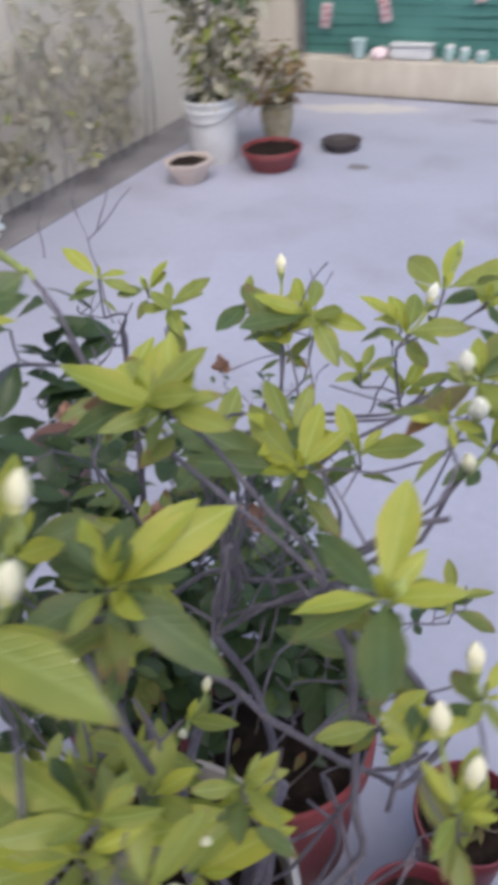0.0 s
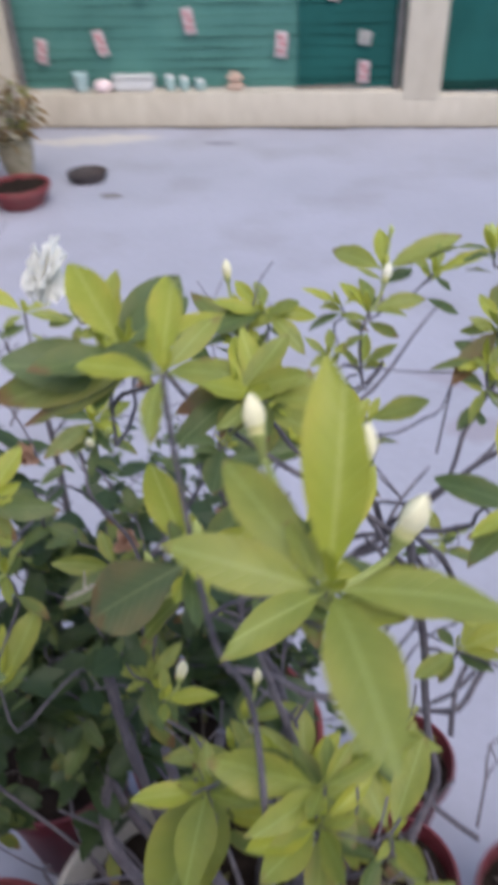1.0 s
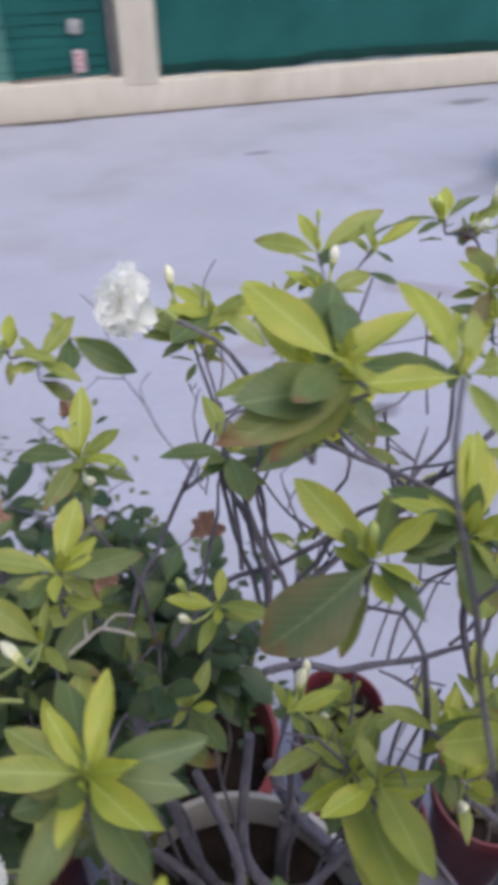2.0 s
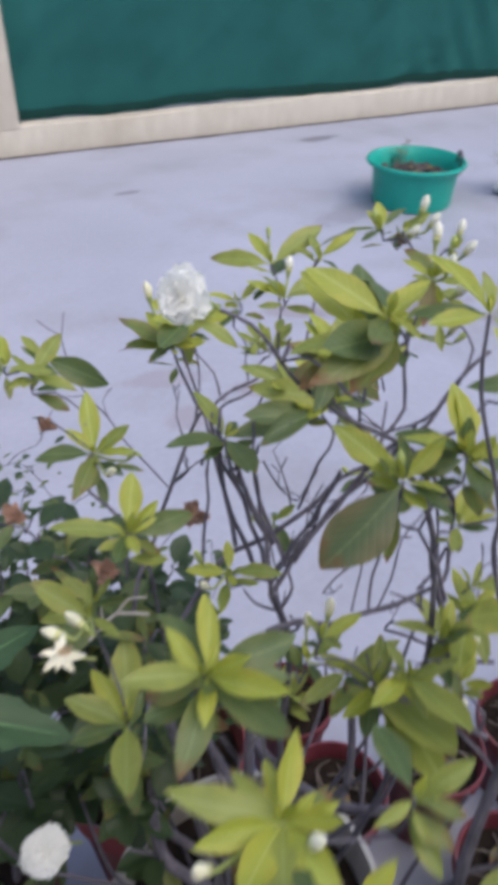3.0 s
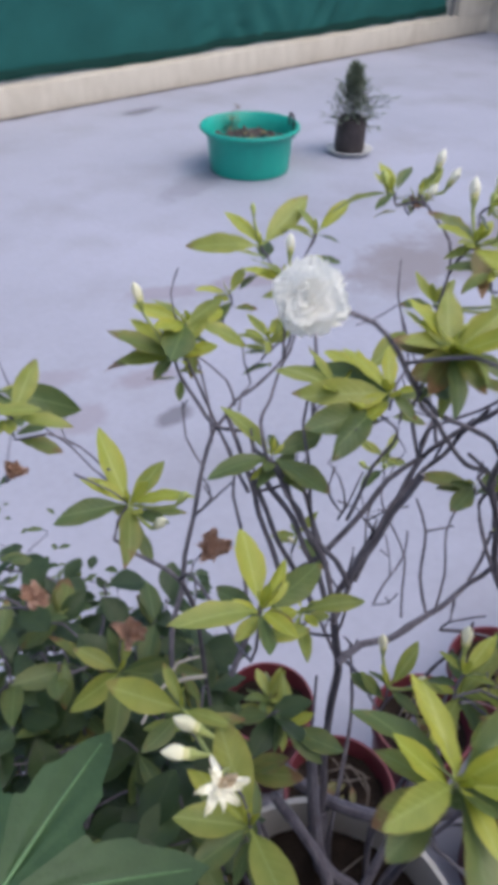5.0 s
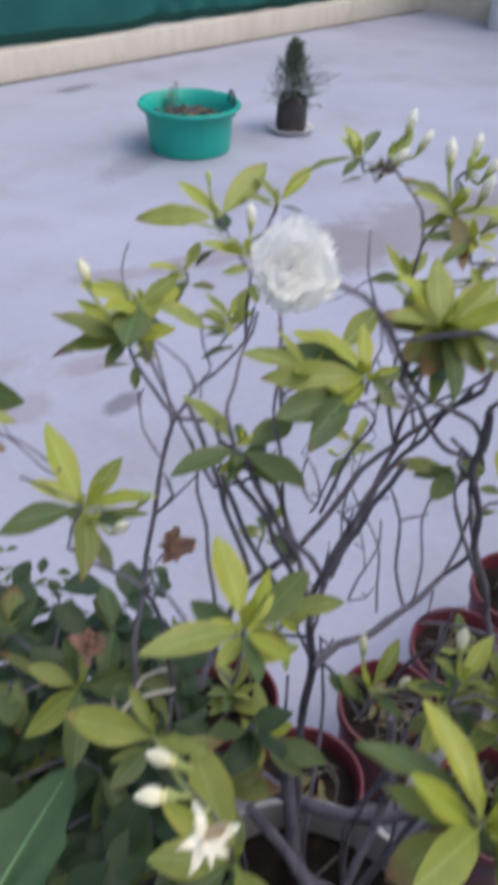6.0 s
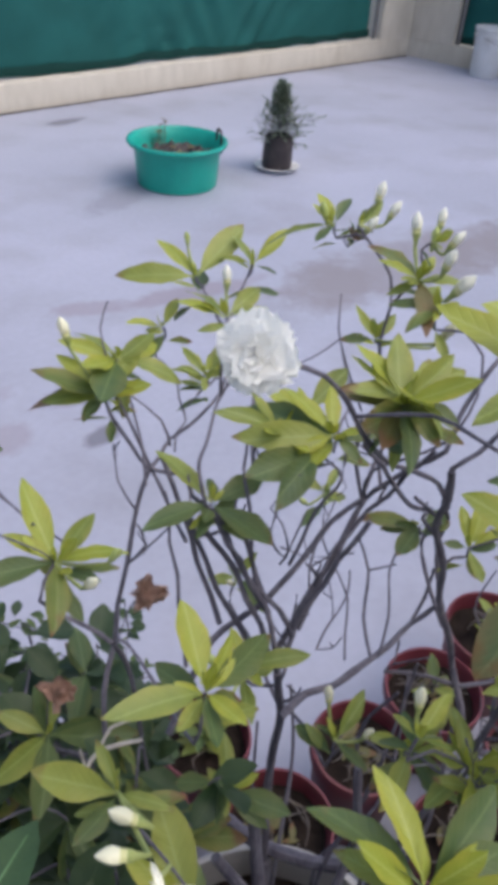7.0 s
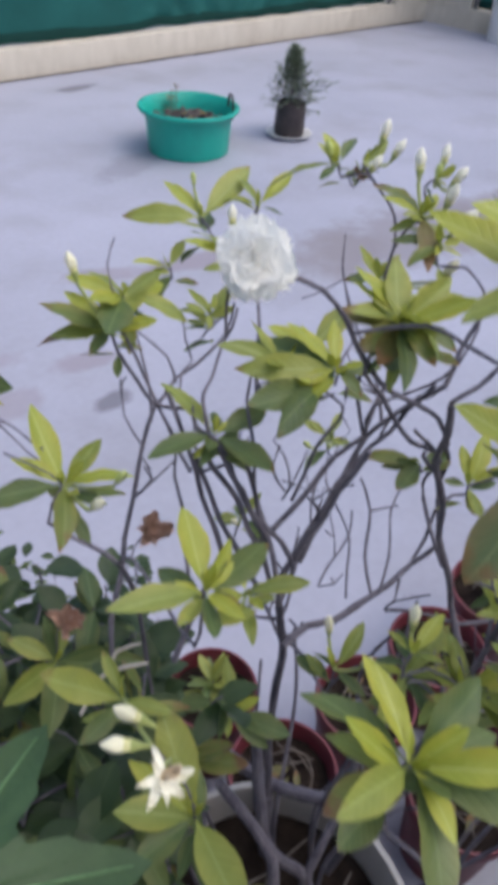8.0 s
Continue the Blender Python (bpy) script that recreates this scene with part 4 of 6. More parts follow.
branch([(-0.029, 0.558, 0.792, 0.0045), (0.01, 0.595, 0.858, 0.0041), (0.037, 0.614, 0.901, 0.0037), (0.073, 0.634, 0.954, 0.0032), (0.108, 0.651, 0.958, 0.0028), (0.165, 0.656, 0.974, 0.0024), (0.18, 0.663, 0.994, 0.002)])
branch([(-0.005, 0.548, 0.806, 0.0035), (-0.031, 0.535, 0.947, 0.0031), (-0.038, 0.551, 0.954, 0.0027), (-0.051, 0.576, 0.964, 0.0024), (-0.037, 0.58, 0.981, 0.002)])
branch([(0.165, 0.656, 0.974, 0.0025), (0.161, 0.649, 1.032, 0.0022), (0.176, 0.681, 1.038, 0.0018), (0.176, 0.7, 1.054, 0.0015)])
branch([(0.161, 0.649, 1.032, 0.002), (0.195, 0.67, 1.046, 0.0017), (0.211, 0.674, 1.064, 0.0014)])
branch([(0.18, 0.519, 0.944, 0.0035), (0.22, 0.531, 0.983, 0.0032), (0.243, 0.568, 1.03, 0.0028), (0.256, 0.573, 1.054, 0.0025), (0.261, 0.581, 1.075, 0.0021), (0.255, 0.609, 1.102, 0.0018)])
branch([(0.26, 0.575, 1.052, 0.0022), (0.236, 0.543, 1.093, 0.0016)])
branch([(0.193, 0.534, 0.843, 0.0014), (0.19, 0.518, 0.827, 0.0017), (0.168, 0.496, 0.786, 0.002)])
branch([(0.14, 0.706, 0.994, 0.0012), (0.145, 0.688, 0.983, 0.0014), (0.137, 0.665, 0.955, 0.0016), (0.094, 0.628, 0.968, 0.0018)])
branch([(0.09, 0.695, 1.062, 0.001), (0.079, 0.69, 1.047, 0.0013), (0.07, 0.663, 1.014, 0.0016)])
branch([(0.238, 0.606, 1.058, 0.0011), (0.224, 0.591, 1.031, 0.0014), (0.214, 0.554, 0.989, 0.0018)])
branch([(0.224, 0.591, 1.031, 0.0012), (0.147, 0.566, 1.051, 0.001)])
branch([(0.142, 0.67, 0.964, 0.0012), (0.151, 0.668, 0.971, 0.001)])
branch([(0.065, 0.66, 0.968, 0.0013), (0.056, 0.647, 0.949, 0.0015), (0.057, 0.625, 0.931, 0.0018)])
branch([(0.085, 0.528, 0.973, 0.0018), (0.124, 0.539, 0.908, 0.0015), (0.147, 0.543, 0.933, 0.0012)])
branch([(-0.032, 0.647, 0.985, 0.0012), (-0.028, 0.636, 0.98, 0.0014), (-0.036, 0.599, 0.998, 0.0016)])
branch([(0.191, 0.463, 1.001, 0.005), (0.202, 0.468, 0.942, 0.0053), (0.214, 0.453, 0.866, 0.0055), (0.23, 0.43, 0.787, 0.0057), (0.209, 0.392, 0.734, 0.006)])
branch([(0.188, 0.468, 0.78, 0.003), (0.213, 0.439, 0.78, 0.0035), (0.256, 0.395, 0.782, 0.004)])
branch([(0.209, 0.392, 0.734, 0.006), (0.232, 0.36, 0.729, 0.006)])
branch([(0.18, 0.659, 0.991, 0.002), (0.16, 0.654, 0.967, 0.0023), (0.069, 0.575, 0.999, 0.0027), (0.062, 0.558, 0.977, 0.003)])
branch([(0.065, 0.557, 0.979, 0.003), (0.063, 0.539, 0.961, 0.0035), (0.078, 0.532, 0.921, 0.004), (0.095, 0.525, 0.881, 0.0045)])
branch([(0.077, 0.619, 0.945, 0.002), (0.065, 0.6, 0.916, 0.0023), (0.051, 0.573, 0.879, 0.0027), (0.037, 0.548, 0.847, 0.003)])
branch([(0.063, 0.578, 0.995, 0.0016), (0.046, 0.55, 0.954, 0.0012)])
branch([(0.124, 0.534, 0.903, 0.0028), (0.135, 0.526, 0.956, 0.0024), (0.137, 0.511, 0.993, 0.002), (0.148, 0.519, 1.01, 0.0016)])
branch([(0.105, 0.504, 0.873, 0.004), (0.148, 0.514, 0.917, 0.0037), (0.18, 0.512, 0.938, 0.0035), (0.19, 0.494, 0.979, 0.0033), (0.188, 0.477, 1.011, 0.003)])
branch([(0.252, 0.479, 0.852, 0.003), (0.221, 0.472, 0.816, 0.003)])
branch([(0.167, 0.472, 0.986, 0.0025), (0.253, 0.497, 0.868, 0.0033), (0.238, 0.451, 0.813, 0.004)])
branch([(0.108, 0.568, 1.015, 0.0016), (0.09, 0.555, 1.0, 0.0021), (0.079, 0.534, 0.972, 0.0025), (0.097, 0.531, 0.889, 0.003)])
branch([(0.075, 0.654, 1.012, 0.0014), (0.09, 0.638, 0.992, 0.0018), (0.093, 0.632, 0.971, 0.0022)])
branch([(0.068, 0.661, 1.011, 0.0022), (0.073, 0.646, 0.983, 0.0024), (0.077, 0.634, 0.957, 0.0026), (0.075, 0.611, 0.935, 0.0028), (0.045, 0.559, 0.961, 0.003)])
branch([(0.142, 0.509, 0.811, 0.002), (0.175, 0.515, 0.828, 0.0017), (0.201, 0.528, 0.846, 0.0014)])
branch([(0.119, 0.539, 0.903, 0.0016), (0.098, 0.524, 0.967, 0.0013), (0.097, 0.535, 0.975, 0.001)])
branch([(0.255, 0.401, 0.786, 0.002), (0.262, 0.439, 0.826, 0.0017), (0.288, 0.441, 0.854, 0.0014)])
branch([(0.175, 0.471, 0.808, 0.002), (0.217, 0.501, 0.856, 0.0018), (0.255, 0.511, 0.883, 0.0016)])
branch([(0.14, 0.523, 1.007, 0.002), (0.185, 0.546, 1.011, 0.0017), (0.217, 0.576, 1.012, 0.0015), (0.225, 0.593, 1.035, 0.0012)])
branch([(0.181, 0.52, 0.946, 0.003), (0.171, 0.526, 0.99, 0.0025), (0.162, 0.521, 1.026, 0.002)])
main.stem([(0.21, 0.466, 0.955, 0.0018), (0.192, 0.47, 0.985, 0.0018), (0.155, 0.472, 1.015, 0.0017), (0.118, 0.469, 1.043, 0.0016), (0.088, 0.464, 1.072, 0.0016), (0.066, 0.46, 1.097, 0.0014), (0.055, 0.462, 1.116, 0.0014), (0.043, 0.468, 1.132, 0.0012), (0.026, 0.474, 1.142, 0.0012)])
branch([(-0.017, 0.895, 0.944, 0.0011), (0.003, 0.873, 0.928, 0.0013), (0.013, 0.825, 0.877, 0.0016), (0.038, 0.78, 0.837, 0.0018), (0.073, 0.726, 0.791, 0.002)])
branch([(0.013, 0.889, 0.951, 0.001), (0.003, 0.873, 0.928, 0.0012)])
branch([(-0.018, 0.837, 0.877, 0.001), (0.013, 0.825, 0.877, 0.0014)])
branch([(-0.178, 0.69, 0.943, 0.0015), (-0.15, 0.673, 0.909, 0.002), (-0.129, 0.653, 0.876, 0.0025)])
branch([(-0.132, 0.733, 0.965, 0.0015), (-0.141, 0.693, 0.926, 0.002), (-0.156, 0.667, 0.905, 0.0025)])
branch([(0.22, 0.686, 1.032, 0.0018), (0.187, 0.644, 1.003, 0.0024), (0.152, 0.608, 0.982, 0.0029), (0.129, 0.582, 0.965, 0.0035)])
branch([(-0.176, 0.748, 0.924, 0.0018), (-0.203, 0.773, 0.965, 0.0015), (-0.223, 0.788, 0.992, 0.0011), (-0.253, 0.806, 1.028, 0.0008)])
branch([(-0.223, 0.788, 0.992, 0.0018), (-0.209, 0.814, 1.011, 0.0013), (-0.196, 0.84, 1.032, 0.0008)])
branch([(-0.217, 0.797, 0.998, 0.0018), (-0.217, 0.82, 1.023, 0.0013), (-0.22, 0.835, 1.04, 0.0008)])
branch([(-0.24, 0.798, 1.012, 0.0018), (-0.249, 0.806, 1.026, 0.0013), (-0.249, 0.821, 1.041, 0.0008)])
branch([(-0.26, 0.757, 0.98, 0.0018), (-0.275, 0.774, 1.007, 0.0013), (-0.274, 0.789, 1.022, 0.0008)])
branch([(0.066, 0.627, 0.951, 0.0022), (0.085, 0.66, 0.978, 0.0018), (0.086, 0.701, 1.022, 0.0014)])
branch([(0.063, 0.564, 0.977, 0.0034), (0.067, 0.550, 0.946, 0.0037), (0.077, 0.532, 0.904, 0.0040), (0.080, 0.507, 0.859, 0.0044)])
branch([(0.061, 0.573, 0.960, 0.0034), (0.064, 0.560, 0.930, 0.0037), (0.072, 0.542, 0.887, 0.0040), (0.078, 0.518, 0.850, 0.0044)])
branch([(0.073, 0.618, 0.982, 0.0034), (0.073, 0.595, 0.944, 0.0037), (0.073, 0.578, 0.906, 0.0040), (0.071, 0.550, 0.865, 0.0044)])
branch([(0.084, 0.551, 0.961, 0.0034), (0.086, 0.536, 0.928, 0.0037), (0.092, 0.513, 0.897, 0.0040), (0.095, 0.500, 0.878, 0.0044)])
branch([(0.123, 0.476, 0.989, 0.0034), (0.118, 0.490, 0.947, 0.0037), (0.104, 0.500, 0.905, 0.0040), (0.094, 0.503, 0.879, 0.0044)])
shoot((0.176, 0.700, 1.054),
      [(141, 7, 59, 5), (3, 29, 61, 6), (94, 28, 42, 7)],
      [(75, 60, 35, 0.45, 1)])
shoot((0.211, 0.674, 1.064),
      [(74, 28, 32, 6), (-4, 29, 44, 7), (-55, -13, 20, 3), (128, 19, 25, 4)])
shoot((0.166, 0.654, 1.042),
      [(96, 29, 38, 6), (128, 20, 35, 7), (-2, 28, 40, 6), (-38, 20, 30, 5)],
      [(50, 60, 38, 1, 0)])
shoot((0.243, 0.625, 1.104),
      [(135, -5, 53, 5), (64, 29, 32, 9), (-180, -19, 20, 3), (18, 25, 33, 3)],
      [(107, 53, 19, 0.7, 1)])
shoot((0.255, 0.612, 1.105),
      [(-10, 29, 26, 4), (14, 23, 19, 3)],
      [(-17, 60, 35, 1, 0), (-45, 35, 34, 0.9, 0), (-45, 28, 15, 0.8, 0)])
shoot((0.236, 0.543, 1.093),
      [(111, 27, 29, 9), (78, 19, 50, -2), (9, 28, 26, 8), (-57, 15, 29, 4), (-129, -14, 43, -3), (165, -13, 23, 6)],
      [(56, 60, 45, 1.1, 0), (-99, 52, 39, 1.1, 0), (-77, 21, 39, 1.5, 0)])
shoot((0.252, 0.548, 1.114),
      [(-68, -15, 8, 6)],
      [(13, 60, 24, 0.8, 0), (-53, 27, 22, 0.9, 0), (17, 61, 11, 0.6, 1)])
shoot((0.063, 0.667, 1.011),
      [(153, 24, 50, -2), (128, 30, 44, 6), (106, 33, 44, 7), (14, 28, 46, 6), (62, 34, 36, 9), (139, 0, 52, -3), (-156, -3, 28, 2), (160, 10, 38, 6), (-48, 17, 34, 7), (0, 28, 25, 6), (85, 10, 36, 3)],
      [(112, 59, 60, 1.1, 2)])
shoot((0.162, 0.668, 0.982),
      [(137, 27, 29, 6), (78, 30, 38, 8), (24, 28, 35, 5), (-22, 28, 18, 4)])
shoot((0.243, 0.572, 1.032),
      [(81, 29, 30, 9), (-1, 30, 26, 5), (138, 0, 26, 2), (12, 30, 23, 5)],
      [(-91, 33, 73, 1.1, 2), (-56, 15, 53, 0.7, 1)])
shoot((0.096, 0.458, 1.099),
      [(98, 28, 33, 9), (15, 28, 26, 8), (-50, 27, 38, 8), (121, 6, 31, -3), (-159, -7, 30, -3), (-102, 2, 27, -2), (-128, -5, 38, 1), (48, 29, 39, 6), (-13, 29, 36, 5)])
shoot((0.109, 0.458, 1.097),
      [(116, 29, 39, 9), (-171, 6, 40, -2), (18, 23, 28, 6), (-115, 11, 33, 5), (-11, 9, 36, 4), (157, 28, 38, 6), (-152, 27, 51, 7), (-83, 0, 24, 2)])
shoot((0.145, 0.528, 1.015),
      [(110, 5, 73, 3), (157, 13, 66, 6), (95, 30, 45, 8), (50, 29, 34, 9), (170, 4, 28, 7), (-60, 27, 19, 7), (-98, 3, 23, 3)])
shoot((0.134, 0.530, 1.006),
      [(173, 5, 60, 1), (-163, 8, 60, 3)])
shoot((0.066, 0.559, 0.981),
      [(96, 29, 50, 6), (166, 5, 49, 1), (-89, 4, 53, 1), (44, 5, 29, 2), (-10, 6, 39, 3), (-1, 28, 12, 9)])
shoot((-0.051, 0.437, 1.029),
      [(64, 28, 40, 9), (167, 27, 42, 5), (-5, 6, 41, 2), (-95, 22, 25, 9), (-124, 4, 25, 2), (13, 28, 25, 8)])
shoot((0.010, 0.475, 0.810),
      [(46, 28, 36, 4), (135, 28, 17, 6), (-29, 28, 23, 7), (172, 28, 30, 4), (-84, 5, 34, 3), (-137, 21, 19, 6), (-65, 3, 44, 3)])
shoot((-0.036, 0.580, 0.982),
      [(80, 29, 52, 9), (8, 28, 35, 6), (-42, 28, 40, 8), (117, 29, 23, 8), (-117, 4, 47, -6), (156, 5, 46, 3), (115, 29, 36, 7), (81, 29, 31, 8)],
      [(-79, 13, 34, 0.9, 2), (-53, 26, 44, 0.6, 1)])
shoot((-0.052, 0.597, 0.799),
      [(38, 29, 35, 6), (126, 29, 41, 5), (-156, 26, 55, 6), (-29, 4, 35, 3), (-122, 4, 57, 3), (-49, 5, 65, 3)])
shoot((-0.030, 0.508, 0.723),
      [(67, 28, 56, 5), (-3, 6, 51, 3), (24, 6, 31, 3), (-83, 3, 35, 3), (99, 27, 17, 4)])
shoot((0.089, 0.446, 0.817),
      [(2, 28, 41, 4), (-94, 4, 29, 3), (87, 7, 18, 3)],
      [(64, 59, 42, 0.9, 2), (-62, 49, 36, 0.8, 2)])
shoot((0.105, 0.402, 0.846),
      [(135, 28, 28, 5), (-14, 29, 26, 4), (-92, 4, 32, 3)])
shoot((0.228, 0.449, 0.915),
      [(48, 30, 33, 8), (-30, 29, 30, 8), (-137, 4, 39, 5), (123, 4, 17, 3), (13, 29, 54, 7)])
shoot((0.208, 0.482, 0.926),
      [(124, 4, 44, -2), (140, 4, 27, 1), (-169, 1, 40, 2), (-12, 6, 33, 3)])
shoot((0.235, 0.589, 0.872),
      [(116, 27, 30, 5), (12, 29, 27, 5), (-93, 10, 17, 4), (114, 27, 19, 4)],
      [(166, 9, 28, 0.6, 1), (-132, -2, 12, 0.6, 1)])
shoot((0.061, 0.379, 1.165),
      [(109, 28, 49, 9), (140, -7, 14, 1), (-82, -8, 26, 3), (9, 29, 45, 8), (-19, 29, 21, 8), (62, 21, 47, 3), (159, -6, 38, 6)])
shoot((0.069, 0.375, 1.174),
      [(133, 29, 43, 9), (79, 29, 13, 8), (-47, -6, 17, 9), (-137, 5, 33, 2), (64, 14, 43, 3)])
shoot((0.087, 0.365, 1.076),
      [(124, 28, 48, 9), (14, 28, 31, 8), (-66, 21, 23, 9), (97, 30, 20, 9), (-160, -26, 64, -9), (55, 6, 39, 2), (-78, 5, 32, 3)],
      [(79, 60, 18, 0.6, 1)])
shoot((0.134, 0.369, 1.074),
      [(51, 28, 60, 9), (119, 26, 24, 9), (-29, 28, 25, 8), (-91, 10, 24, 6), (-115, 4, 38, 3), (98, 6, 32, 2), (-180, 4, 32, 2)])
shoot((0.093, 0.337, 1.189),
      [(148, 4, 29, 3), (171, 1, 28, 8), (94, 28, 39, 8), (52, 28, 28, 6), (-24, 28, 21, 5), (-91, -4, 25, 4)])
shoot((0.074, 0.371, 1.168),
      [(-150, -20, 45, -1), (-172, 4, 48, 3), (-159, 1, 51, -2), (157, 14, 18, 7)])
shoot((-0.046, 0.329, 1.027),
      [(62, 28, 40, 7), (93, 6, 46, 2), (178, 28, 45, 6), (-109, 22, 28, 7), (-20, 27, 23, 7), (-63, 28, 47, 7), (-65, 4, 52, 2), (-119, 3, 48, 3), (-2, 5, 48, 2), (-24, 5, 42, 2)])
shoot((0.040, 0.495, 0.898),
      [(173, 28, 36, 8), (67, 27, 27, 9), (-98, 10, 18, 9), (-40, 28, 40, 4)],
      [(162, 47, 39, 0.7, 1), (-159, 22, 33, 0.8, 2)])
shoot((0.090, 0.359, 0.897),
      [(-142, 20, 37, 9), (-35, 27, 42, 8), (50, 30, 25, 6), (-97, 28, 84, 4), (138, 28, 31, 5), (-98, 28, 106, 4)])
shoot((0.162, 0.350, 0.865),
      [(110, 28, 28, 8), (17, 30, 22, 8), (-48, 28, 24, 7), (79, 29, 56, 7), (44, 30, 59, 7)],
      [(-120, 17, 21, 1, 2)])
shoot((-0.058, 0.690, 0.997),
      [(35, 29, 43, 6), (32, 29, 32, 8), (-47, -2, 42, 4), (116, 29, 25, 6), (-155, 5, 25, 5)])
shoot((0.057, 0.382, 0.938),
      [(0, 28, 29, 8), (-79, 22, 17, 4), (102, 28, 17, 5)],
      [(43, 59, 29, 0.9, 2)])
shoot((-0.041, 0.257, 1.011),
      [(57, 29, 38, 9), (-180, 27, 42, 9), (154, 27, 51, 6), (-35, 27, 28, 7), (-118, 24, 50, 6), (-85, 27, 42, 7), (124, 27, 29, 4), (-143, 21, 42, 7)],
      [(-70, 39, 28, 0.9, 0), (-167, 25, 51, 0.8, 2), (-110, 27, 68, 1.2, 0)])
shoot((-0.082, 0.210, 1.037),
      [(154, 28, 50, 6), (47, 28, 21, 5), (-13, 27, 24, 5), (-90, 28, 29, 6), (-166, 27, 35, 6), (178, 26, 39, 4)],
      [(156, 41, 19, 0.8, 2), (-35, 50, 18, 1.0, 0)])
shoot((-0.072, 0.417, 0.874),
      [(145, 27, 45, 6), (61, 29, 19, 7), (-108, 18, 60, 4), (71, 28, 57, 5), (104, 30, 45, 7), (177, 5, 37, 3)])
shoot((-0.076, 0.471, 0.929),
      [(139, 28, 47, 4), (-160, 4, 29, 3), (76, 29, 27, 5), (-64, 16, 29, 4)],
      [(-133, 54, 44, 1.15, 2, 133, 35), (-136, 42, 66, 1.05, 2, 140, 5)])
shoot((0.235, 0.415, 1.070),
      [(98, 28, 49, 9), (-137, 23, 35, 9), (155, 5, 44, 2), (-133, 4, 40, 3), (-71, 4, 50, 3), (7, 28, 31, 9), (63, 28, 26, 9)],
      [(26, 59, 14, 0.7, 1)])
shoot((0.134, 0.372, 1.076),
      [(153, 28, 32, 8), (121, 6, 43, 2), (61, 29, 48, 9), (40, 5, 29, 2), (-6, -20, 60, 0), (174, 5, 45, 3)])
shoot((0.146, 0.299, 1.141),
      [(84, 63, 68, 7), (142, 30, 55, 5), (-170, 27, 48, 6), (-133, 16, 38, 6), (3, 6, 54, 6), (-71, 20, 55, 5), (134, 28, 23, 4)],
      [(75, 46, 51, 1.0, 2), (23, 48, 41, 1.2, 2), (122, 36, 65, 1.0, 2)])
shoot((0.147, 0.304, 0.981),
      [(135, 29, 40, 7), (33, 26, 33, 7), (-139, 27, 42, 7), (-66, 28, 38, 6), (-123, 27, 43, 5), (118, 28, 24, 5)])
shoot((0.178, 0.304, 0.977),
      [(68, 30, 42, 6), (-56, 27, 27, 6), (123, 28, 30, 5)])
shoot((0.166, 0.282, 0.953),
      [(3, 26, 39, 6), (-145, 27, 29, 5), (-79, 28, 22, 5)])
shoot((0.090, 0.332, 0.941),
      [(-154, 27, 37, 7), (-29, 28, 31, 5), (98, 27, 23, 5), (-90, 25, 58, 4)])
shoot((0.138, 0.354, 0.926),
      [(44, 27, 27, 7), (96, 28, 33, 5), (145, 28, 35, 4), (-9, 28, 36, 5)])
shoot((-0.120, 0.679, 1.018),
      [(168, 29, 44, 9), (45, 17, 24, 7), (1, -8, 36, 4), (-119, -7, 22, 5)])
shoot((-0.078, 0.692, 1.010),
      [(81, 29, 31, 8), (-25, -10, 37, 5), (-142, -2, 25, 3)],
      [(166, 60, 13, 0.6, 1)])
shoot((0.282, 0.393, 0.974),
      [(151, 27, 24, 8), (89, 27, 30, 7), (-102, 25, 25, 6), (4, 28, 17, 7), (131, 26, 16, 8)],
      [(134, 60, 54, 1.5, 2), (82, 60, 30, 1.4, 2)])
shoot((0.279, 0.428, 1.012),
      [(78, 30, 18, 7), (-61, 19, 19, 6), (-97, 16, 18, 5)],
      [(134, 59, 26, 1.2, 2)])
shoot((-0.033, 0.787, 0.957),
      [(114, 28, 33, 4), (-96, -7, 52, 2), (-46, -8, 67, 2), (-104, -8, 21, 4), (-26, -8, 23, 5)])
shoot((0.180, 0.375, 0.908),
      [(77, 30, 33, 8), (8, 28, 30, 7), (-106, 11, 37, 6), (-156, 5, 52, 5), (-138, 5, 56, 7)],
      [(-115, 8, 27, 0.7, 2)])
shoot((0.092, 0.395, 0.865),
      [(123, 27, 15, 8), (-57, 27, 29, 6), (-161, 14, 44, 5), (-3, 28, 47, 4), (-116, 4, 33, 3)])
shoot((0.091, 0.347, 0.885),
      [(-91, 26, 50, 4), (68, 28, 33, 8), (136, 27, 29, 6), (-15, 30, 39, 7)])
shoot((0.012, 0.237, 1.023),
      [(81, 7, 40, 3), (-9, 28, 30, 5), (-50, 6, 21, -1), (-163, 15, 22, 4)])
shoot((-0.046, 0.201, 1.054),
      [(105, 28, 21, 8), (18, 30, 23, 8), (167, 28, 38, 6), (-100, 27, 16, 5)])
shoot((0.180, 0.379, 0.932),
      [(28, 26, 22, 5), (-30, 27, 30, 6), (-127, 27, 25, 5), (76, 28, 16, 4)])
shoot((0.148, 0.315, 0.992),
      [(-172, 28, 54, 4), (162, 5, 37, 3), (-124, 27, 41, 6), (13, 28, 28, 4), (-105, 28, 24, 5)])
shoot((0.258, 0.403, 0.998),
      [(174, 27, 19, 4), (39, 28, 22, 7), (-106, 20, 22, 8)])
shoot((0.133, 0.594, 0.833),
      [(171, 28, 24, 4), (5, 29, 26, 4), (-97, 5, 38, 3)],
      [(-178, 21, 12, 0.6, 2)])
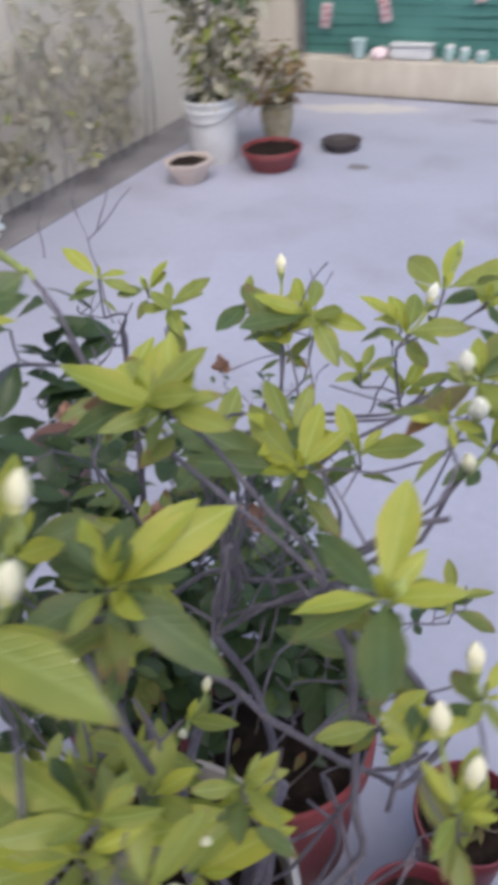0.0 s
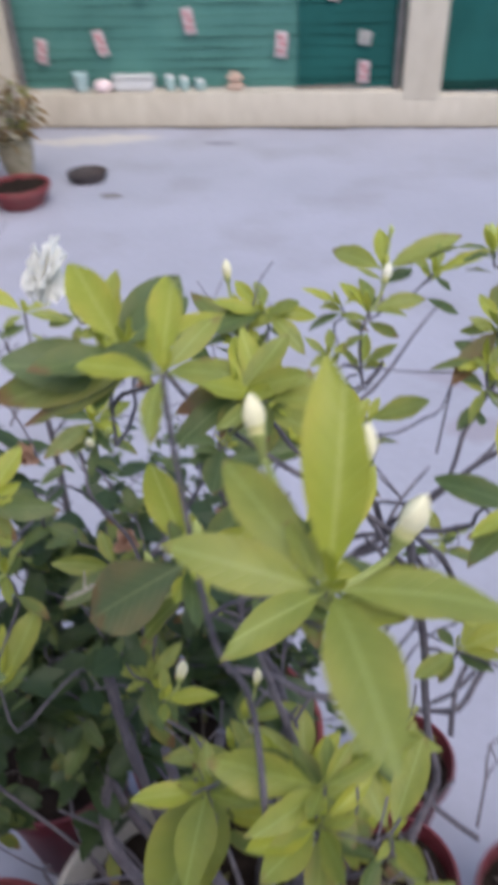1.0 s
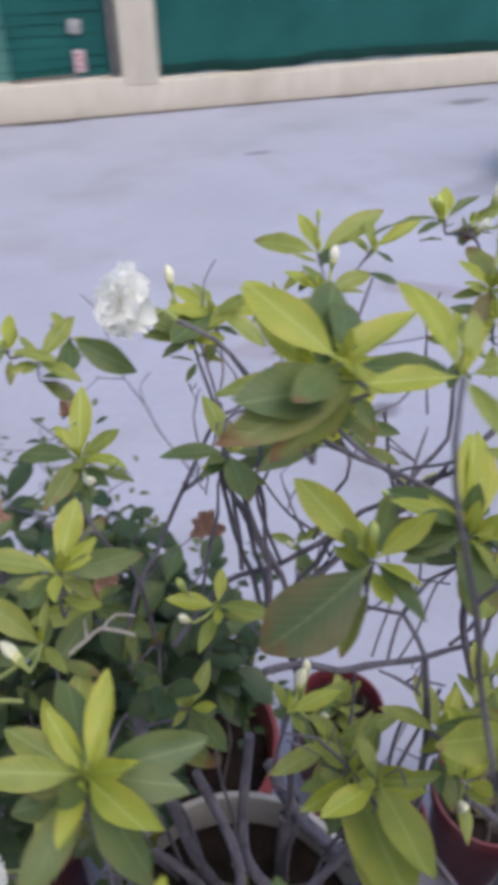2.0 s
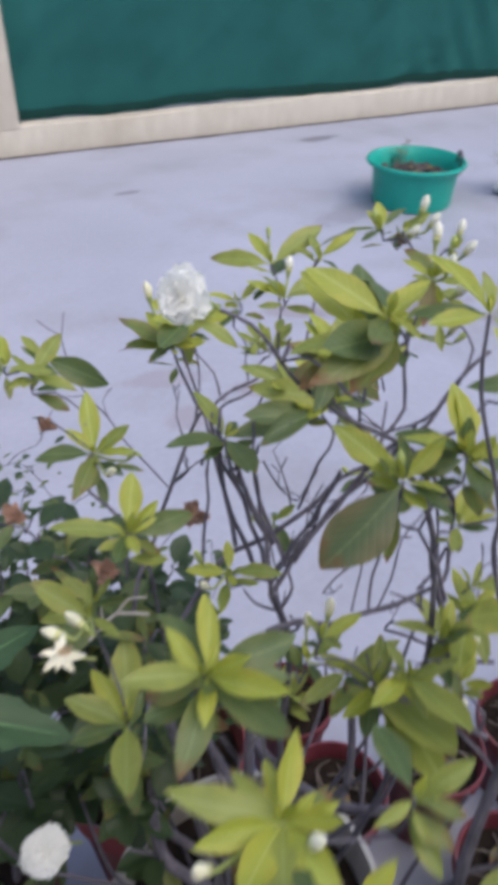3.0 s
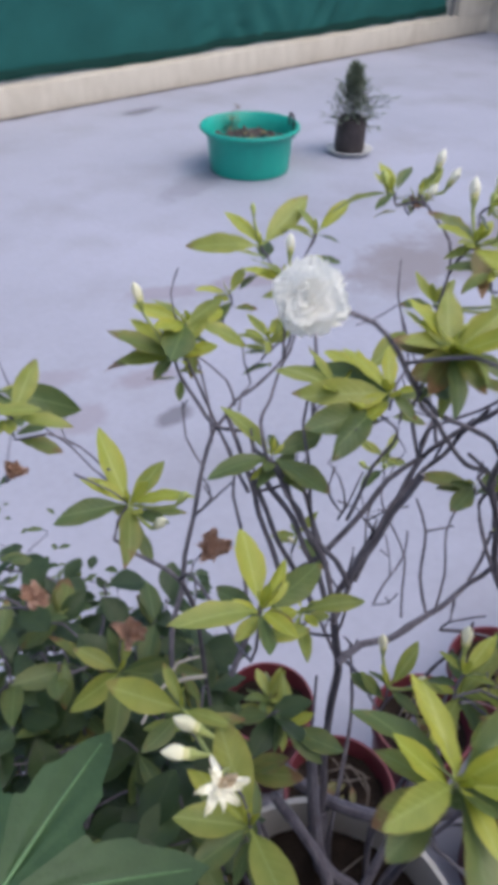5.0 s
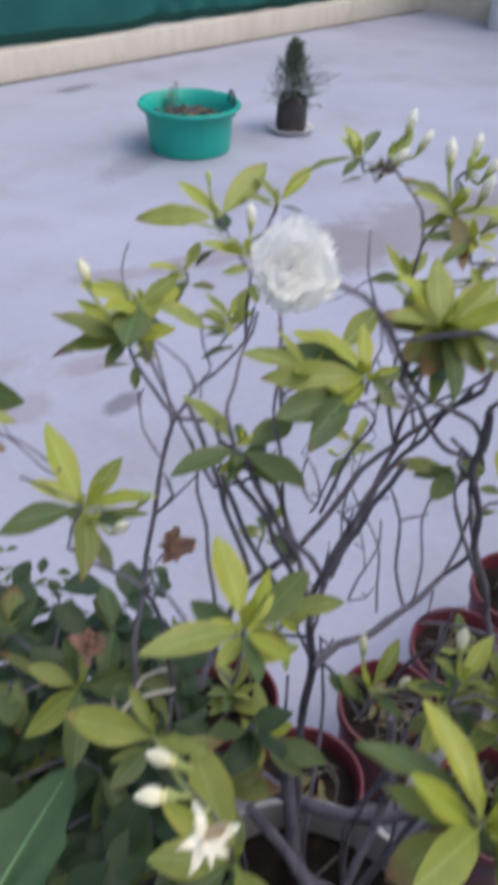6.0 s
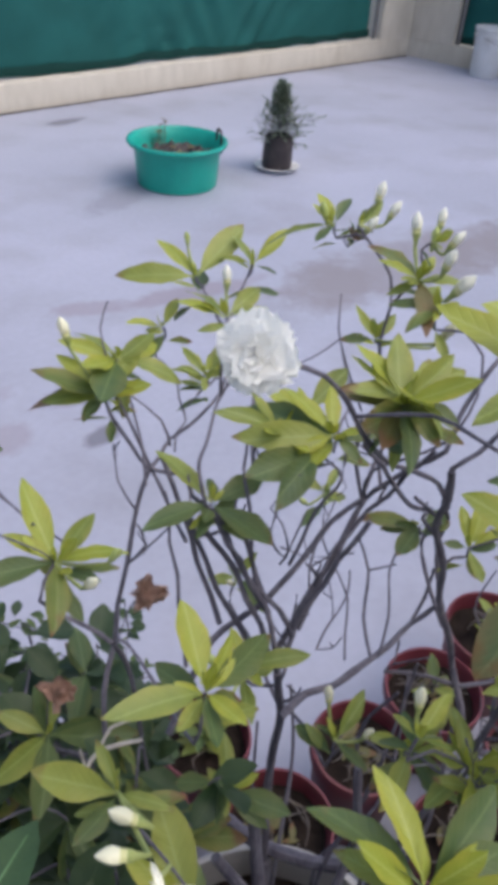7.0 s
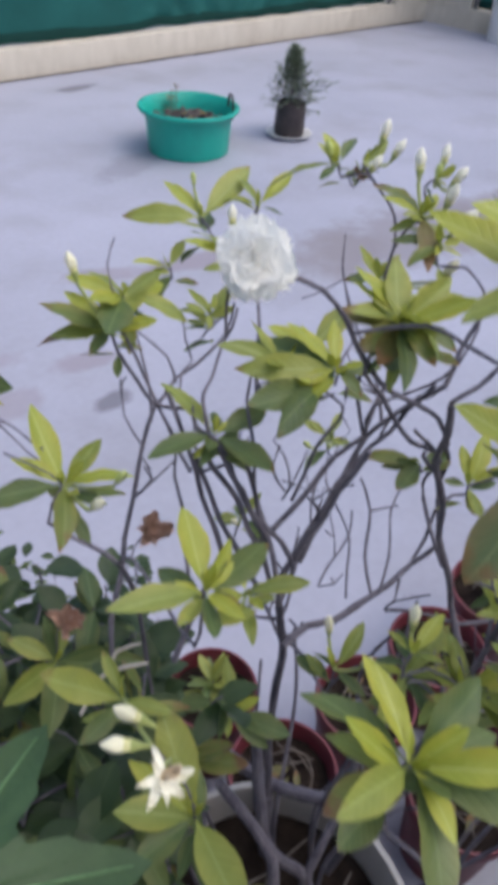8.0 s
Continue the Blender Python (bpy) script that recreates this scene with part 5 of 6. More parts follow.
shoot((0.083, 0.678, 1.026),
      [(-158, 18, 45, 8), (145, 28, 41, 8), (-2, 4, 42, 7), (101, 29, 38, 6), (-137, 3, 51, 3), (-41, -6, 48, 6), (-166, 27, 31, 5)])
shoot((0.137, 0.646, 1.007),
      [(164, 28, 23, 6), (24, 27, 21, 7), (-130, 3, 19, 5), (88, 29, 24, 5)])
shoot((0.145, 0.702, 1.020),
      [(174, 29, 33, 7), (25, 27, 31, 6), (-163, 12, 18, 4)])
shoot((0.125, 0.558, 1.012),
      [(140, 29, 46, 5), (-154, 27, 32, 8), (93, 28, 37, 5), (-2, 20, 28, 8), (-103, 4, 30, 7)])
shoot((0.166, 0.569, 1.003),
      [(138, 30, 33, 7), (-179, 5, 23, 3), (-3, 27, 42, 5), (59, 29, 20, 7), (-106, 4, 31, 3)])
shoot((0.229, 0.521, 1.082),
      [(-179, 7, 30, -2), (120, 6, 29, 2), (49, 28, 14, 5), (-27, 11, 16, 7), (-153, 14, 18, 8)])
shoot((-0.031, 0.214, 0.968),
      [(-56, 27, 39, 6), (71, 28, 18, 5), (-98, 28, 29, 6), (-176, 28, 36, 5), (-15, 28, 24, 4)])
shoot((-0.081, 0.235, 0.959),
      [(131, 28, 43, 6), (86, 26, 21, 4), (-57, 27, 23, 5), (179, 27, 31, 6)])

# blooms: one full, one low and half open, and spent ones
DOUBLE = ((7, 94, 1.05), (6, 80, 1.02), (5, 64, 0.9), (4, 46, 0.7), (3, 24, 0.5))
bloom(main, (0.003, 0.472, 1.156), (-0.78, -0.4, 0.5), 0.0154, 0, "open white double bloom with ruffled petals", PETALS, (0.026, 0.474, 1.142), DOUBLE)
bloom(main, (-0.146, 0.402, 0.788), (-0.1, -0.5, 0.85), 0.0168, 0, "open white double bloom low in the leaves", PETALS, (-0.12, 0.42, 0.74), DOUBLE)
bloom(main, (-0.106, 0.4, 0.99), (0.1, -0.3, 0.5), 0.0128, 11, "spent white bloom with limp petals, some turning orange", [SPENT[0], SPENT[1], SPENT[2], LIMP[0]], (-0.085, 0.42, 0.95))
for at, r in (((0.053, 0.617, 0.85), 0.017), ((-0.038, 0.602, 0.828), 0.015), ((-0.105, 0.59, 0.935), 0.013), ((0.257, 0.615, 1.094), 0.008), ((-0.048, 0.75, 0.9), 0.012)):
    bloom(main, at, (rng.uniform(-0.5, 0.5), -0.5, 0.6), r, 12, "dried brown bloom left on its twig", WILTED)


# bare forked twigs in the crown, and a thicket of stems and dark leaves low down
rt = random.Random(77)


def bare_twig(plant, reach):
    """A short straight spur that forks off the wood and ends bare."""
    q, r = plant.wood[rt.randrange(len(plant.wood))]
    if not 0.7 < q.z < 0.99 or r > 0.0045:
        return
    d = Vector((rt.uniform(-1, 1), rt.uniform(-1, 1), rt.uniform(0.5, 1.6))).normalized() * rt.uniform(0.4, 1.0) * reach
    k = q + d * 0.5 + Vector((rt.uniform(-1, 1), rt.uniform(-1, 1), rt.uniform(-0.5, 0.5))) * 0.009
    r = min(r * 0.7, 0.0016)
    plant.stem([(*q, r), (*k, r * 0.85), (*(q + d), 0.0007)], "twig")
    if rt.random() < 0.6:
        e = Vector((d.y, -d.x, abs(d.z) * 0.8)) * rt.choice((-0.45, 0.45))
        e.z = abs(e.z)
        plant.stem([(*k, r * 0.7), (*(k + e), 0.0006)], "twig")


for k in range(80):
    bare_twig(main, 0.055)
for k in range(30):
    bare_twig(front, 0.05)
for k in range(14):
    bare_twig(left, 0.06)
for k in range(20):
    a, q = rt.uniform(0, 6.28), 0.1 * math.sqrt(rt.random())
    x, y = 0.03 + q * math.cos(a), 0.42 + q * math.sin(a)
    lean = Vector((x - 0.03, y - 0.40, 0)) * rt.uniform(0.6, 2.2)
    hgt = rt.uniform(0.2, 0.4)
    main.stem([(x, y, 0.415, 0.0026), (x + lean.x * 0.2 + rt.uniform(-0.03, 0.03), y + lean.y * 0.2 + rt.uniform(-0.03, 0.03), 0.415 + hgt * 0.3, 0.0022), (x + lean.x * 0.7 + rt.uniform(-0.045, 0.045), y + lean.y * 0.6 + rt.uniform(-0.04, 0.04), 0.415 + hgt * 0.65, 0.0019), (x + lean.x, y + lean.y + rt.uniform(-0.01, 0.01), 0.415 + hgt, 0.0013)], "stem")
# low clusters in darker leaf tones, putting the thicket's deep shade into their colour
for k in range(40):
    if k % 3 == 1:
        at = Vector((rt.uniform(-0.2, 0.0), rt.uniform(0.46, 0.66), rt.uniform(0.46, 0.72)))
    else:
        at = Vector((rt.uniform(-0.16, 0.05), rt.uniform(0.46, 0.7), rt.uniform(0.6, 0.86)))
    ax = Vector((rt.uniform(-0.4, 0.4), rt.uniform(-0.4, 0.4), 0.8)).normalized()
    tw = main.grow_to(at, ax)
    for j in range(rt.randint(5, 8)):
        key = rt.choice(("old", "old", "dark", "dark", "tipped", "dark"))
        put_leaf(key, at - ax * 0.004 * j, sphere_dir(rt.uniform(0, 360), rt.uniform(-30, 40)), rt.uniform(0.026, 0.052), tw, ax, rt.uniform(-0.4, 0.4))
# the older, lower leaves of the front shrub, added mostly out of view to shade the pots
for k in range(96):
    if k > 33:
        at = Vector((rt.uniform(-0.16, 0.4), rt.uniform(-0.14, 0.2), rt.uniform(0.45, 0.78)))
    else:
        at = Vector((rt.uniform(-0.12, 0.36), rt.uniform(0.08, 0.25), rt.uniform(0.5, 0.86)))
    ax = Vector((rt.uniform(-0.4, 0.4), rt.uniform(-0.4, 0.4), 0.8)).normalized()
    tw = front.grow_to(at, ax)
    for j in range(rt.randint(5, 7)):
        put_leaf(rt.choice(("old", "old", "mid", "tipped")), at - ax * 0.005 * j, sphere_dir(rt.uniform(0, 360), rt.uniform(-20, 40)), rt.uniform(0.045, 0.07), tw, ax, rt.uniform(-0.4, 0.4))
# a pale dead twig caught in the leaves
tip = Vector((-0.044, 0.540, 0.842))
bm = bmesh.new()
tube(bm, [(*(tip + Vector((-0.028, -0.008, -0.012))), 0.0012), (*(tip + Vector((-0.013, -0.002, -0.007))), 0.0015), (*tip, 0.0018), (*(tip + Vector((0.024, -0.014, 0.002))), 0.0012)], 6)
tube(bm, [(*tip, 0.0015), (*(tip + Vector((0.012, 0.004, 0.008))), 0.0013), (*(tip + Vector((0.026, -0.004, 0.012))), 0.0009)], 6)
tube(bm, [(*(tip + Vector((-0.013, -0.002, -0.007))), 0.0012), (*(tip + Vector((-0.012, 0.004, 0.01))), 0.0008)], 6)
tagged(main.place(new("dead_twig", mesh_from("dead_twig", bm, M_PALE_TWIG))), "pale bleached dead twig")
# weeds in two of the pots
for (x, y, zz), n in (((0.832, 0.562, 0.168), 12), ((0.279, 0.772, 0.168), 14), ((0.648, 0.571, 0.148), 4)):
    weed = Plant(shrub("weed", "small green weed sprouting in a maroon pot", (x, y, zz)), (x, y, zz))
    stem_w = weed.stem([(x, y, zz - 0.004, 0.0018), (x + 0.004, y, zz + 0.05, 0.0012)], "stem")
    for k in range(n):
        put_leaf("mid" if k % 3 else "old", Vector((x, y, zz + 0.004 + 0.05 * k / n)), sphere_dir(137.5 * k, rt.uniform(5, 60)), rt.uniform(0.03, 0.06), stem_w, Vector((0, 0, 1)), rt.uniform(-0.4, 0.4))

# ---- dark broad-leaved shrub behind ----
dark_base = (-0.26, 0.70, 0.23)
dark = Plant(shrub("hibiscus_shrub", "dense shrub with dark broad toothed leaves", dark_base), dark_base)
dark.stem([(*dark_base, 0.006), (-0.17, 0.71, 0.42, 0.005), (-0.10, 0.715, 0.6, 0.004)], "trunk")
rd = random.Random(21)
for k in range(58):
    a = rd.uniform(0, 6.28)
    q = math.sqrt(rd.random())
    tip = Vector((-0.09 + 0.17 * q * math.cos(a), 0.69 + 0.14 * q * math.sin(a), 0.60 + (0.3 if math.cos(a) < 0 else 0.22) * rd.random() - 0.04 * q))
    tw = dark.grow_to(tip, Vector((0, 0, 1)), 0.0012)
    big = 1.35 if tip.x < -0.15 else 1.0
    for j in range(7):
        b = tip - Vector((rd.uniform(-0.008, 0.008), rd.uniform(-0.008, 0.008), 0.012 * j))
        put_leaf("dark" if rd.random() < 0.8 else "old", b, sphere_dir(rd.uniform(0, 360), rd.uniform(-45, 35)), big * rd.uniform(0.028, 0.052), tw, Vector((0, 0, 1)), rd.uniform(-0.4, 0.4))

for k in range(18):
    a = rd.uniform(0, 6.28)
    q = math.sqrt(rd.random())
    tip = Vector((-0.13 + 0.13 * q * math.cos(a), 0.53 + 0.10 * q * math.sin(a), 0.52 + 0.24 * rd.random()))
    tw = dark.grow_to(tip, Vector((0, 0, 1)), 0.0012)
    for j in range(4):
        put_leaf("dark", tip - Vector((0, 0, 0.016 * j)), sphere_dir(rd.uniform(0, 360), rd.uniform(-35, 25)), rd.uniform(0.035, 0.06), tw, Vector((0, 0, 1)), rd.uniform(-0.4, 0.4))

# broad leaves on its low limb beside the mossy pot
for k in range(13):
    tip = Vector((rd.uniform(-0.02, 0.125), rd.uniform(0.69, 0.8), rd.uniform(0.5, 0.625)))
    tw = dark.grow_to(tip, Vector((0, 0, 1)), 0.0012)
    for j in range(6):
        put_leaf("dark", tip - Vector((0, 0, 0.018 * j)), sphere_dir(rd.uniform(0, 360), rd.uniform(-40, 20)), rd.uniform(0.05, 0.078), tw, Vector((0, 0, 1)), rd.uniform(-0.4, 0.4))
# its outer limb with larger leaves
for k in range(9):
    tip = Vector((-0.34 + rd.uniform(-0.08, 0.06), 0.77 + rd.uniform(-0.08, 0.06), 0.80 + rd.uniform(-0.09, 0.1)))
    tw = dark.grow_to(tip, Vector((0, 0, 1)), 0.0014)
    for j in range(6):
        put_leaf("dark", tip - Vector((0, 0, 0.02 * j)), sphere_dir(rd.uniform(0, 360), rd.uniform(-40, 20)), rd.uniform(0.055, 0.085), tw, Vector((0, 0, 1)), rd.uniform(-0.4, 0.4))

# ---- fine-leaved filler plant in the mossy pot ----
fern_base = (0.015, 0.735, 0.298)
fern = Plant(shrub("herb", "fine small-leaved herb with thin twigs in a deep red pot", fern_base), fern_base)
fern.stem([(*fern_base, 0.003), (0.035, 0.77, 0.36, 0.0025), (0.03, 0.765, 0.45, 0.0016)], "trunk")
for k in range(40):
    a, q = rd.uniform(0, 6.28), math.sqrt(rd.random())
    tip = Vector((0.02 + 0.15 * q * math.cos(a), 0.77 + 0.12 * q * math.sin(a), 0.36 + 0.3 * rd.random()))
    tw = fern.grow_to(tip, Vector((0, 0, 1)), 0.0007)
    for j in range(7):
        put_leaf("dark" if rd.random() < 0.5 else "old", tip - Vector((rd.uniform(-1, 1) * 0.01, rd.uniform(-1, 1) * 0.01, 0.012 * j)), sphere_dir(rd.uniform(0, 360), rd.uniform(-20, 40)), rd.uniform(0.012, 0.024), tw)


# its taller, thin-leaved outer twigs
for k in range(46):
    tip = Vector((rd.uniform(-0.17, 0.06), rd.uniform(0.76, 0.92), rd.uniform(0.52, 0.8)))
    tw = fern.grow_to(tip, Vector((rd.uniform(-0.5, 0.5), rd.uniform(-0.5, 0.5), 0.8)).normalized(), 0.0006)
    for j in range(7):
        put_leaf("old" if rd.random() < 0.7 else "dark", tip + Vector((rd.uniform(-1, 1) * 0.016, rd.uniform(-1, 1) * 0.016, 0.012 - 0.012 * j)), sphere_dir(rd.uniform(0, 360), rd.uniform(-20, 50)), rd.uniform(0.011, 0.021), tw)


# ---- lobed-leaf young plant ----
def lobed_leaf(name, material):
    """A broad palmate leaf of unit radius: pointed, toothed lobes, pale raised ribs."""
    bm = bmesh.new()
    seg, rings = 168, 6
    prev = None
    centre = bm.verts.new((0, 0, 0))
    for k in range(1, rings + 1):
        ring = []
        for i in range(seg):
            a = -math.pi + 2 * math.pi * i / seg
            lobe = abs(math.cos(3.5 * a))
            off = math.acos(min(1.0, lobe)) / (math.pi / 2)
            r = 0.38 + 0.62 * (1 - off) ** 1.3
            r *= 1 - 0.35 * max(0, abs(a) - 2.3)
            r += 0.1 * (1 - abs(2 * ((off * 2.6) % 1.0) - 1)) * off ** 0.5
            f = k / rings
            rr = r * f
            z = -0.16 * rr * rr + 0.05 * (1 - lobe) * f - 0.02 * math.exp(-((1 - lobe) * 14) ** 2)
            ring.append(bm.verts.new((rr * math.cos(a), rr * math.sin(a), z)))
        for i in range(seg):
            j = (i + 1) % seg
            if prev is None:
                bm.faces.new((centre, ring[i], ring[j]))
            else:
                bm.faces.new((prev[i], ring[i], ring[j], prev[j]))
        prev = ring
    return mesh_from(name, bm, material)


LOBED = lobed_leaf("lobed_leaf", mottled("deep_green_blade", (0.03, 0.066, 0.025), (0.047, 0.095, 0.036), 7, 0.55, 0.3, 40))
RIB = mottled("pale_leaf_rib", (0.10, 0.2, 0.09), (0.16, 0.28, 0.13), 30, 0.5, 0.1)
pap_base = (-0.245, 0.40, 0.225)
pap = Plant(shrub("papaya_seedling", "young papaya plant with large dark lobed leaves", pap_base), pap_base)
pap.stem([(*pap_base, 0.009), (-0.235, 0.405, 0.5, 0.008), (-0.24, 0.41, 0.76, 0.006)], "trunk")
for (x, y, zz), rad, turn, tilt in (((-0.2, 0.447, 0.93), 0.105, -24, 8), ((-0.30, 0.50, 0.84), 0.11, 110, 12), ((-0.32, 0.36, 0.66), 0.10, -80, 16)):
    lf = pap.place(new("leaf", LOBED))
    lf.matrix_basis = pose(x, y, zz, tilt * 0.5, tilt, turn) @ Matrix.Diagonal((rad, rad, rad, 1))
    bm = bmesh.new()
    for i in range(7):
        a = (i - 3) * math.pi / 3.5
        ln = 0.9 * (1 - 0.35 * max(0, abs(a) - 2.3))
        tube(bm, [(0, 0, 0.004, 0.012), (0.5 * ln * math.cos(a), 0.5 * ln * math.sin(a), -0.16 * 0.25 * ln * ln - 0.012, 0.008), (ln * math.cos(a), ln * math.sin(a), -0.16 * ln * ln - 0.016, 0.003)], 6)
    rb = new("rib", mesh_from("leaf_ribs", bm, RIB))
    rb.parent = lf
    pap.stem([(-0.24, 0.41, 0.70, 0.003), ((x - 0.24) / 2, (y + 0.41) / 2, zz - 0.04, 0.0025), (x, y, zz - 0.002, 0.002)], "leaf_stalk")

# ---- turquoise tub with rubble ----
TUB = (2.38, 3.31, 0.0)
tub = thing("tub", "turquoise plastic tub half full of dry soil and leaves", "tub", TUB, 12)
part("tub_body", lathe([(0.0, 0.0), (0.2, 0.0), (0.208, 0.006), (0.217, 0.1), (0.222, 0.17), (0.238, 0.2), (0.256, 0.206), (0.262, 0.214), (0.258, 0.224), (0.246, 0.226), (0.234, 0.214), (0.21, 0.17), (0.196, 0.03), (0.0, 0.02)], 64), M_TEAL, tub)
part("soil", soil_disc(0.206, 0.14, 5, M_SOIL, 0.03, 14), M_SOIL, tub, "dry crumbly soil with dead leaves")
turn = Matrix.Rotation(radians(-40), 3, "Z")
bm = bmesh.new()
tube(bm, [(*(turn @ Vector((0.222, y, zz))), 0.0065) for y, zz in ((-0.045, 0.16), (-0.045, 0.235), (-0.025, 0.262), (0.02, 0.264), (0.043, 0.238), (0.045, 0.2))], 10)
part("handle", bm, M_BLACK, tub, "dark rope handle")
for k in range(3):
    bm = bmesh.new()
    at = Matrix.Rotation(radians(62), 3, "Z") @ Vector((0.17 + 0.01 * k, 0.012 * k, 0.145))
    top = at + Vector((rd.uniform(-0.02, 0.02), rd.uniform(-0.02, 0.02), 0.13 - 0.025 * k))
    tube(bm, [(*at, 0.0035), (*((at + top) / 2 + Vector((0.006, 0, 0))), 0.003), (*top, 0.002)], 6)
    dry = part("dry_stalk", bm, M_DRY, tub, "dry weed stalk standing in the soil")
    for j in range(5):
        put_leaf("dried", at + (top - at) * (0.45 + 0.13 * j), sphere_dir(rd.uniform(0, 360), rd.uniform(-20, 50)), rd.uniform(0.02, 0.04), dry)
for k in range(16):
    a, q = rd.uniform(0, 6.28), 0.18 * math.sqrt(rd.random())
    put_leaf("dried", Vector((q * math.cos(a), q * math.sin(a), 0.155 + rd.uniform(0, 0.012))), sphere_dir(rd.uniform(0, 360), rd.uniform(-5, 25)), rd.uniform(0.03, 0.07), tub, name="dead_leaf")

# ---- small conifer in a black bag on a white saucer ----
con = thing("potted_conifer", "small conifer in a black nursery bag standing on a white saucer", "potted plant", (3.003, 3.172, 0.0))
part("saucer", lathe([(0.0, 0.0), (0.095, 0.0), (0.125, 0.022), (0.13, 0.026), (0.122, 0.027), (0.092, 0.007), (0.0, 0.006)], 40), M_WHITE, con, "white plastic saucer")
part("nursery_bag", lathe([(0.0, 0.007), (0.078, 0.007), (0.085, 0.03), (0.08, 0.09), (0.084, 0.15), (0.076, 0.185), (0.068, 0.188), (0.066, 0.17), (0.0, 0.168)], 36, 0.10, 3), M_BLACK, con)
bm = bmesh.new()
tube(bm, [(0, 0, 0.165, 0.008), (0.004, 0, 0.31, 0.006), (0.0, 0.004, 0.44, 0.002)], 8)
part("trunk", bm, M_BARK, con)
for k in range(90):
    f = k / 90
    hz = 0.15 + 0.27 * f
    a = 2.4 * k
    reach = (0.145 * (1 - f) ** 0.9 + 0.02) * rd.uniform(0.55, 1.15)
    rise = 5 + 62 * f
    if k in (30, 36, 42):
        a, reach, rise = radians(-52 + 9 * (k - 36) / 6), 0.21 - 0.03 * abs(k - 36) / 6, 8
    d = sphere_dir(math.degrees(a), rise)
    bm = bmesh.new()
    q = Vector((0, 0, hz))
    tube(bm, [(*q, 0.002), (*(q + d * reach * 0.6), 0.0015), (*(q + d * reach + Vector((0, 0, -0.01))), 0.0008)], 5)
    sp = part("spray", bm, M_BARK, con)
    for j in range(11):
        b = q + d * reach * (0.15 + 0.85 * j / 10)
        put_leaf("conifer", b, (d + Vector((rd.uniform(-1, 1), rd.uniform(-1, 1), rd.uniform(-0.4, 0.7)))).normalized(), rd.uniform(0.034, 0.062), sp, name="needle_tuft")


# ---- buckets and pots by the walls ----
def bucket(at, label, r=0.138, h=0.315):
    b = thing("bucket", label, "bucket", at, group="white buckets")
    part("bucket_body", lathe([(0.0, 0.0), (r * 0.84, 0.0), (r * 0.86, 0.006), (r * 0.97, h * 0.8), (r * 1.03, h * 0.81), (r * 1.03, h * 0.85), (r * 0.98, h * 0.86), (r * 0.99, h * 0.93), (r * 1.05, h * 0.94), (r * 1.06, h * 0.985), (r * 1.03, h), (r * 0.98, h), (r * 0.96, h * 0.9), (r * 0.82, 0.02), (0.0, 0.018)], 48), M_WHITE, b)
    bm = bmesh.new()
    pts = []
    for i in range(9):
        a = math.pi * i / 8
        pts.append((r * 1.06 * math.cos(a), -r * 1.05 * math.sin(a) * 0.9 - 0.005, h * 0.83 - r * 0.9 * math.sin(a) * 0.45, 0.0025))
    tube(bm, pts, 6)
    part("handle", bm, M_STEEL, b, "thin wire handle")
    part("soil", soil_disc(r * 0.955, h * 0.9, 3, M_DARKSOIL, 0.006), M_DARKSOIL, b)
    return b


BK = (-1.825, 3.63, 0.0)
bucket(BK, "white paint bucket holding a tall green shrub")
bucket((6.63, 3.98, 0.0), "tall white plastic drum beside the side parapet", 0.15, 0.4)

tall_base = (BK[0], BK[1], 0.275)
tall = Plant(shrub("tall_shrub", "tall leafy green shrub growing in a white bucket", tall_base), tall_base)
tall.stem([(*tall_base, 0.01), (BK[0] + 0.02, BK[1], 0.6, 0.008), (BK[0] + 0.03, BK[1] + 0.03, 1.0, 0.006), (BK[0] + 0.02, BK[1] + 0.02, 1.35, 0.003)], "trunk")
for k in range(130):
    f = k / 130
    a = 2.4 * k
    rad = (0.11 + 0.1 * math.sin(math.pi * min(1, f * 1.1))) * rd.uniform(0.5, 1.1)
    tip = Vector((BK[0] + 0.04 + 0.06 * f + rad * math.cos(a), BK[1] + 0.02 + rad * math.sin(a), 0.40 + 0.95 * f))
    tw = tall.grow_to(tip, Vector((0, 0, 1)), 0.0015)
    for j in range(6):
        key = "grey" if f < 0.45 and rd.random() < 0.6 else ("mid" if f < 0.45 else ("old" if rd.random() < 0.5 else "dark"))
        put_leaf(key, tip - Vector((0, 0, 0.02 * j)), sphere_dir(rd.uniform(0, 360), rd.uniform(-40, 20)), rd.uniform(0.07, 0.13), tw)

bowl = thing("plant_bowl", "low cream six-sided ceramic bowl filled with soil", "bowl planter", (-1.79, 3.31, 0.0), 15)
bowl.scale = (0.9, 0.9, 0.85)
part("bowl_body", lathe([(0.0, 0.0), (0.085, 0.0), (0.09, 0.006), (0.125, 0.07), (0.135, 0.1), (0.142, 0.108), (0.142, 0.122), (0.128, 0.124), (0.12, 0.1), (0.0, 0.03)], 6), M_CREAMPOT, bowl, smooth=False)
part("soil", soil_disc(0.104, 0.106, 6, M_DARKSOIL, 0.006), M_DARKSOIL, bowl)
red = thing("plant_bowl", "low red clay bowl filled with dark soil", "bowl planter", (-1.475, 3.61, 0.0))
part("bowl_body", lathe([(0.0, 0.0), (0.105, 0.0), (0.112, 0.006), (0.145, 0.075), (0.152, 0.08), (0.155, 0.1), (0.148, 0.104), (0.14, 0.1), (0.135, 0.07), (0.0, 0.03)], 44), M_RED, red)
part("soil", soil_disc(0.137, 0.086, 8, M_DARKSOIL, 0.01), M_DARKSOIL, red)
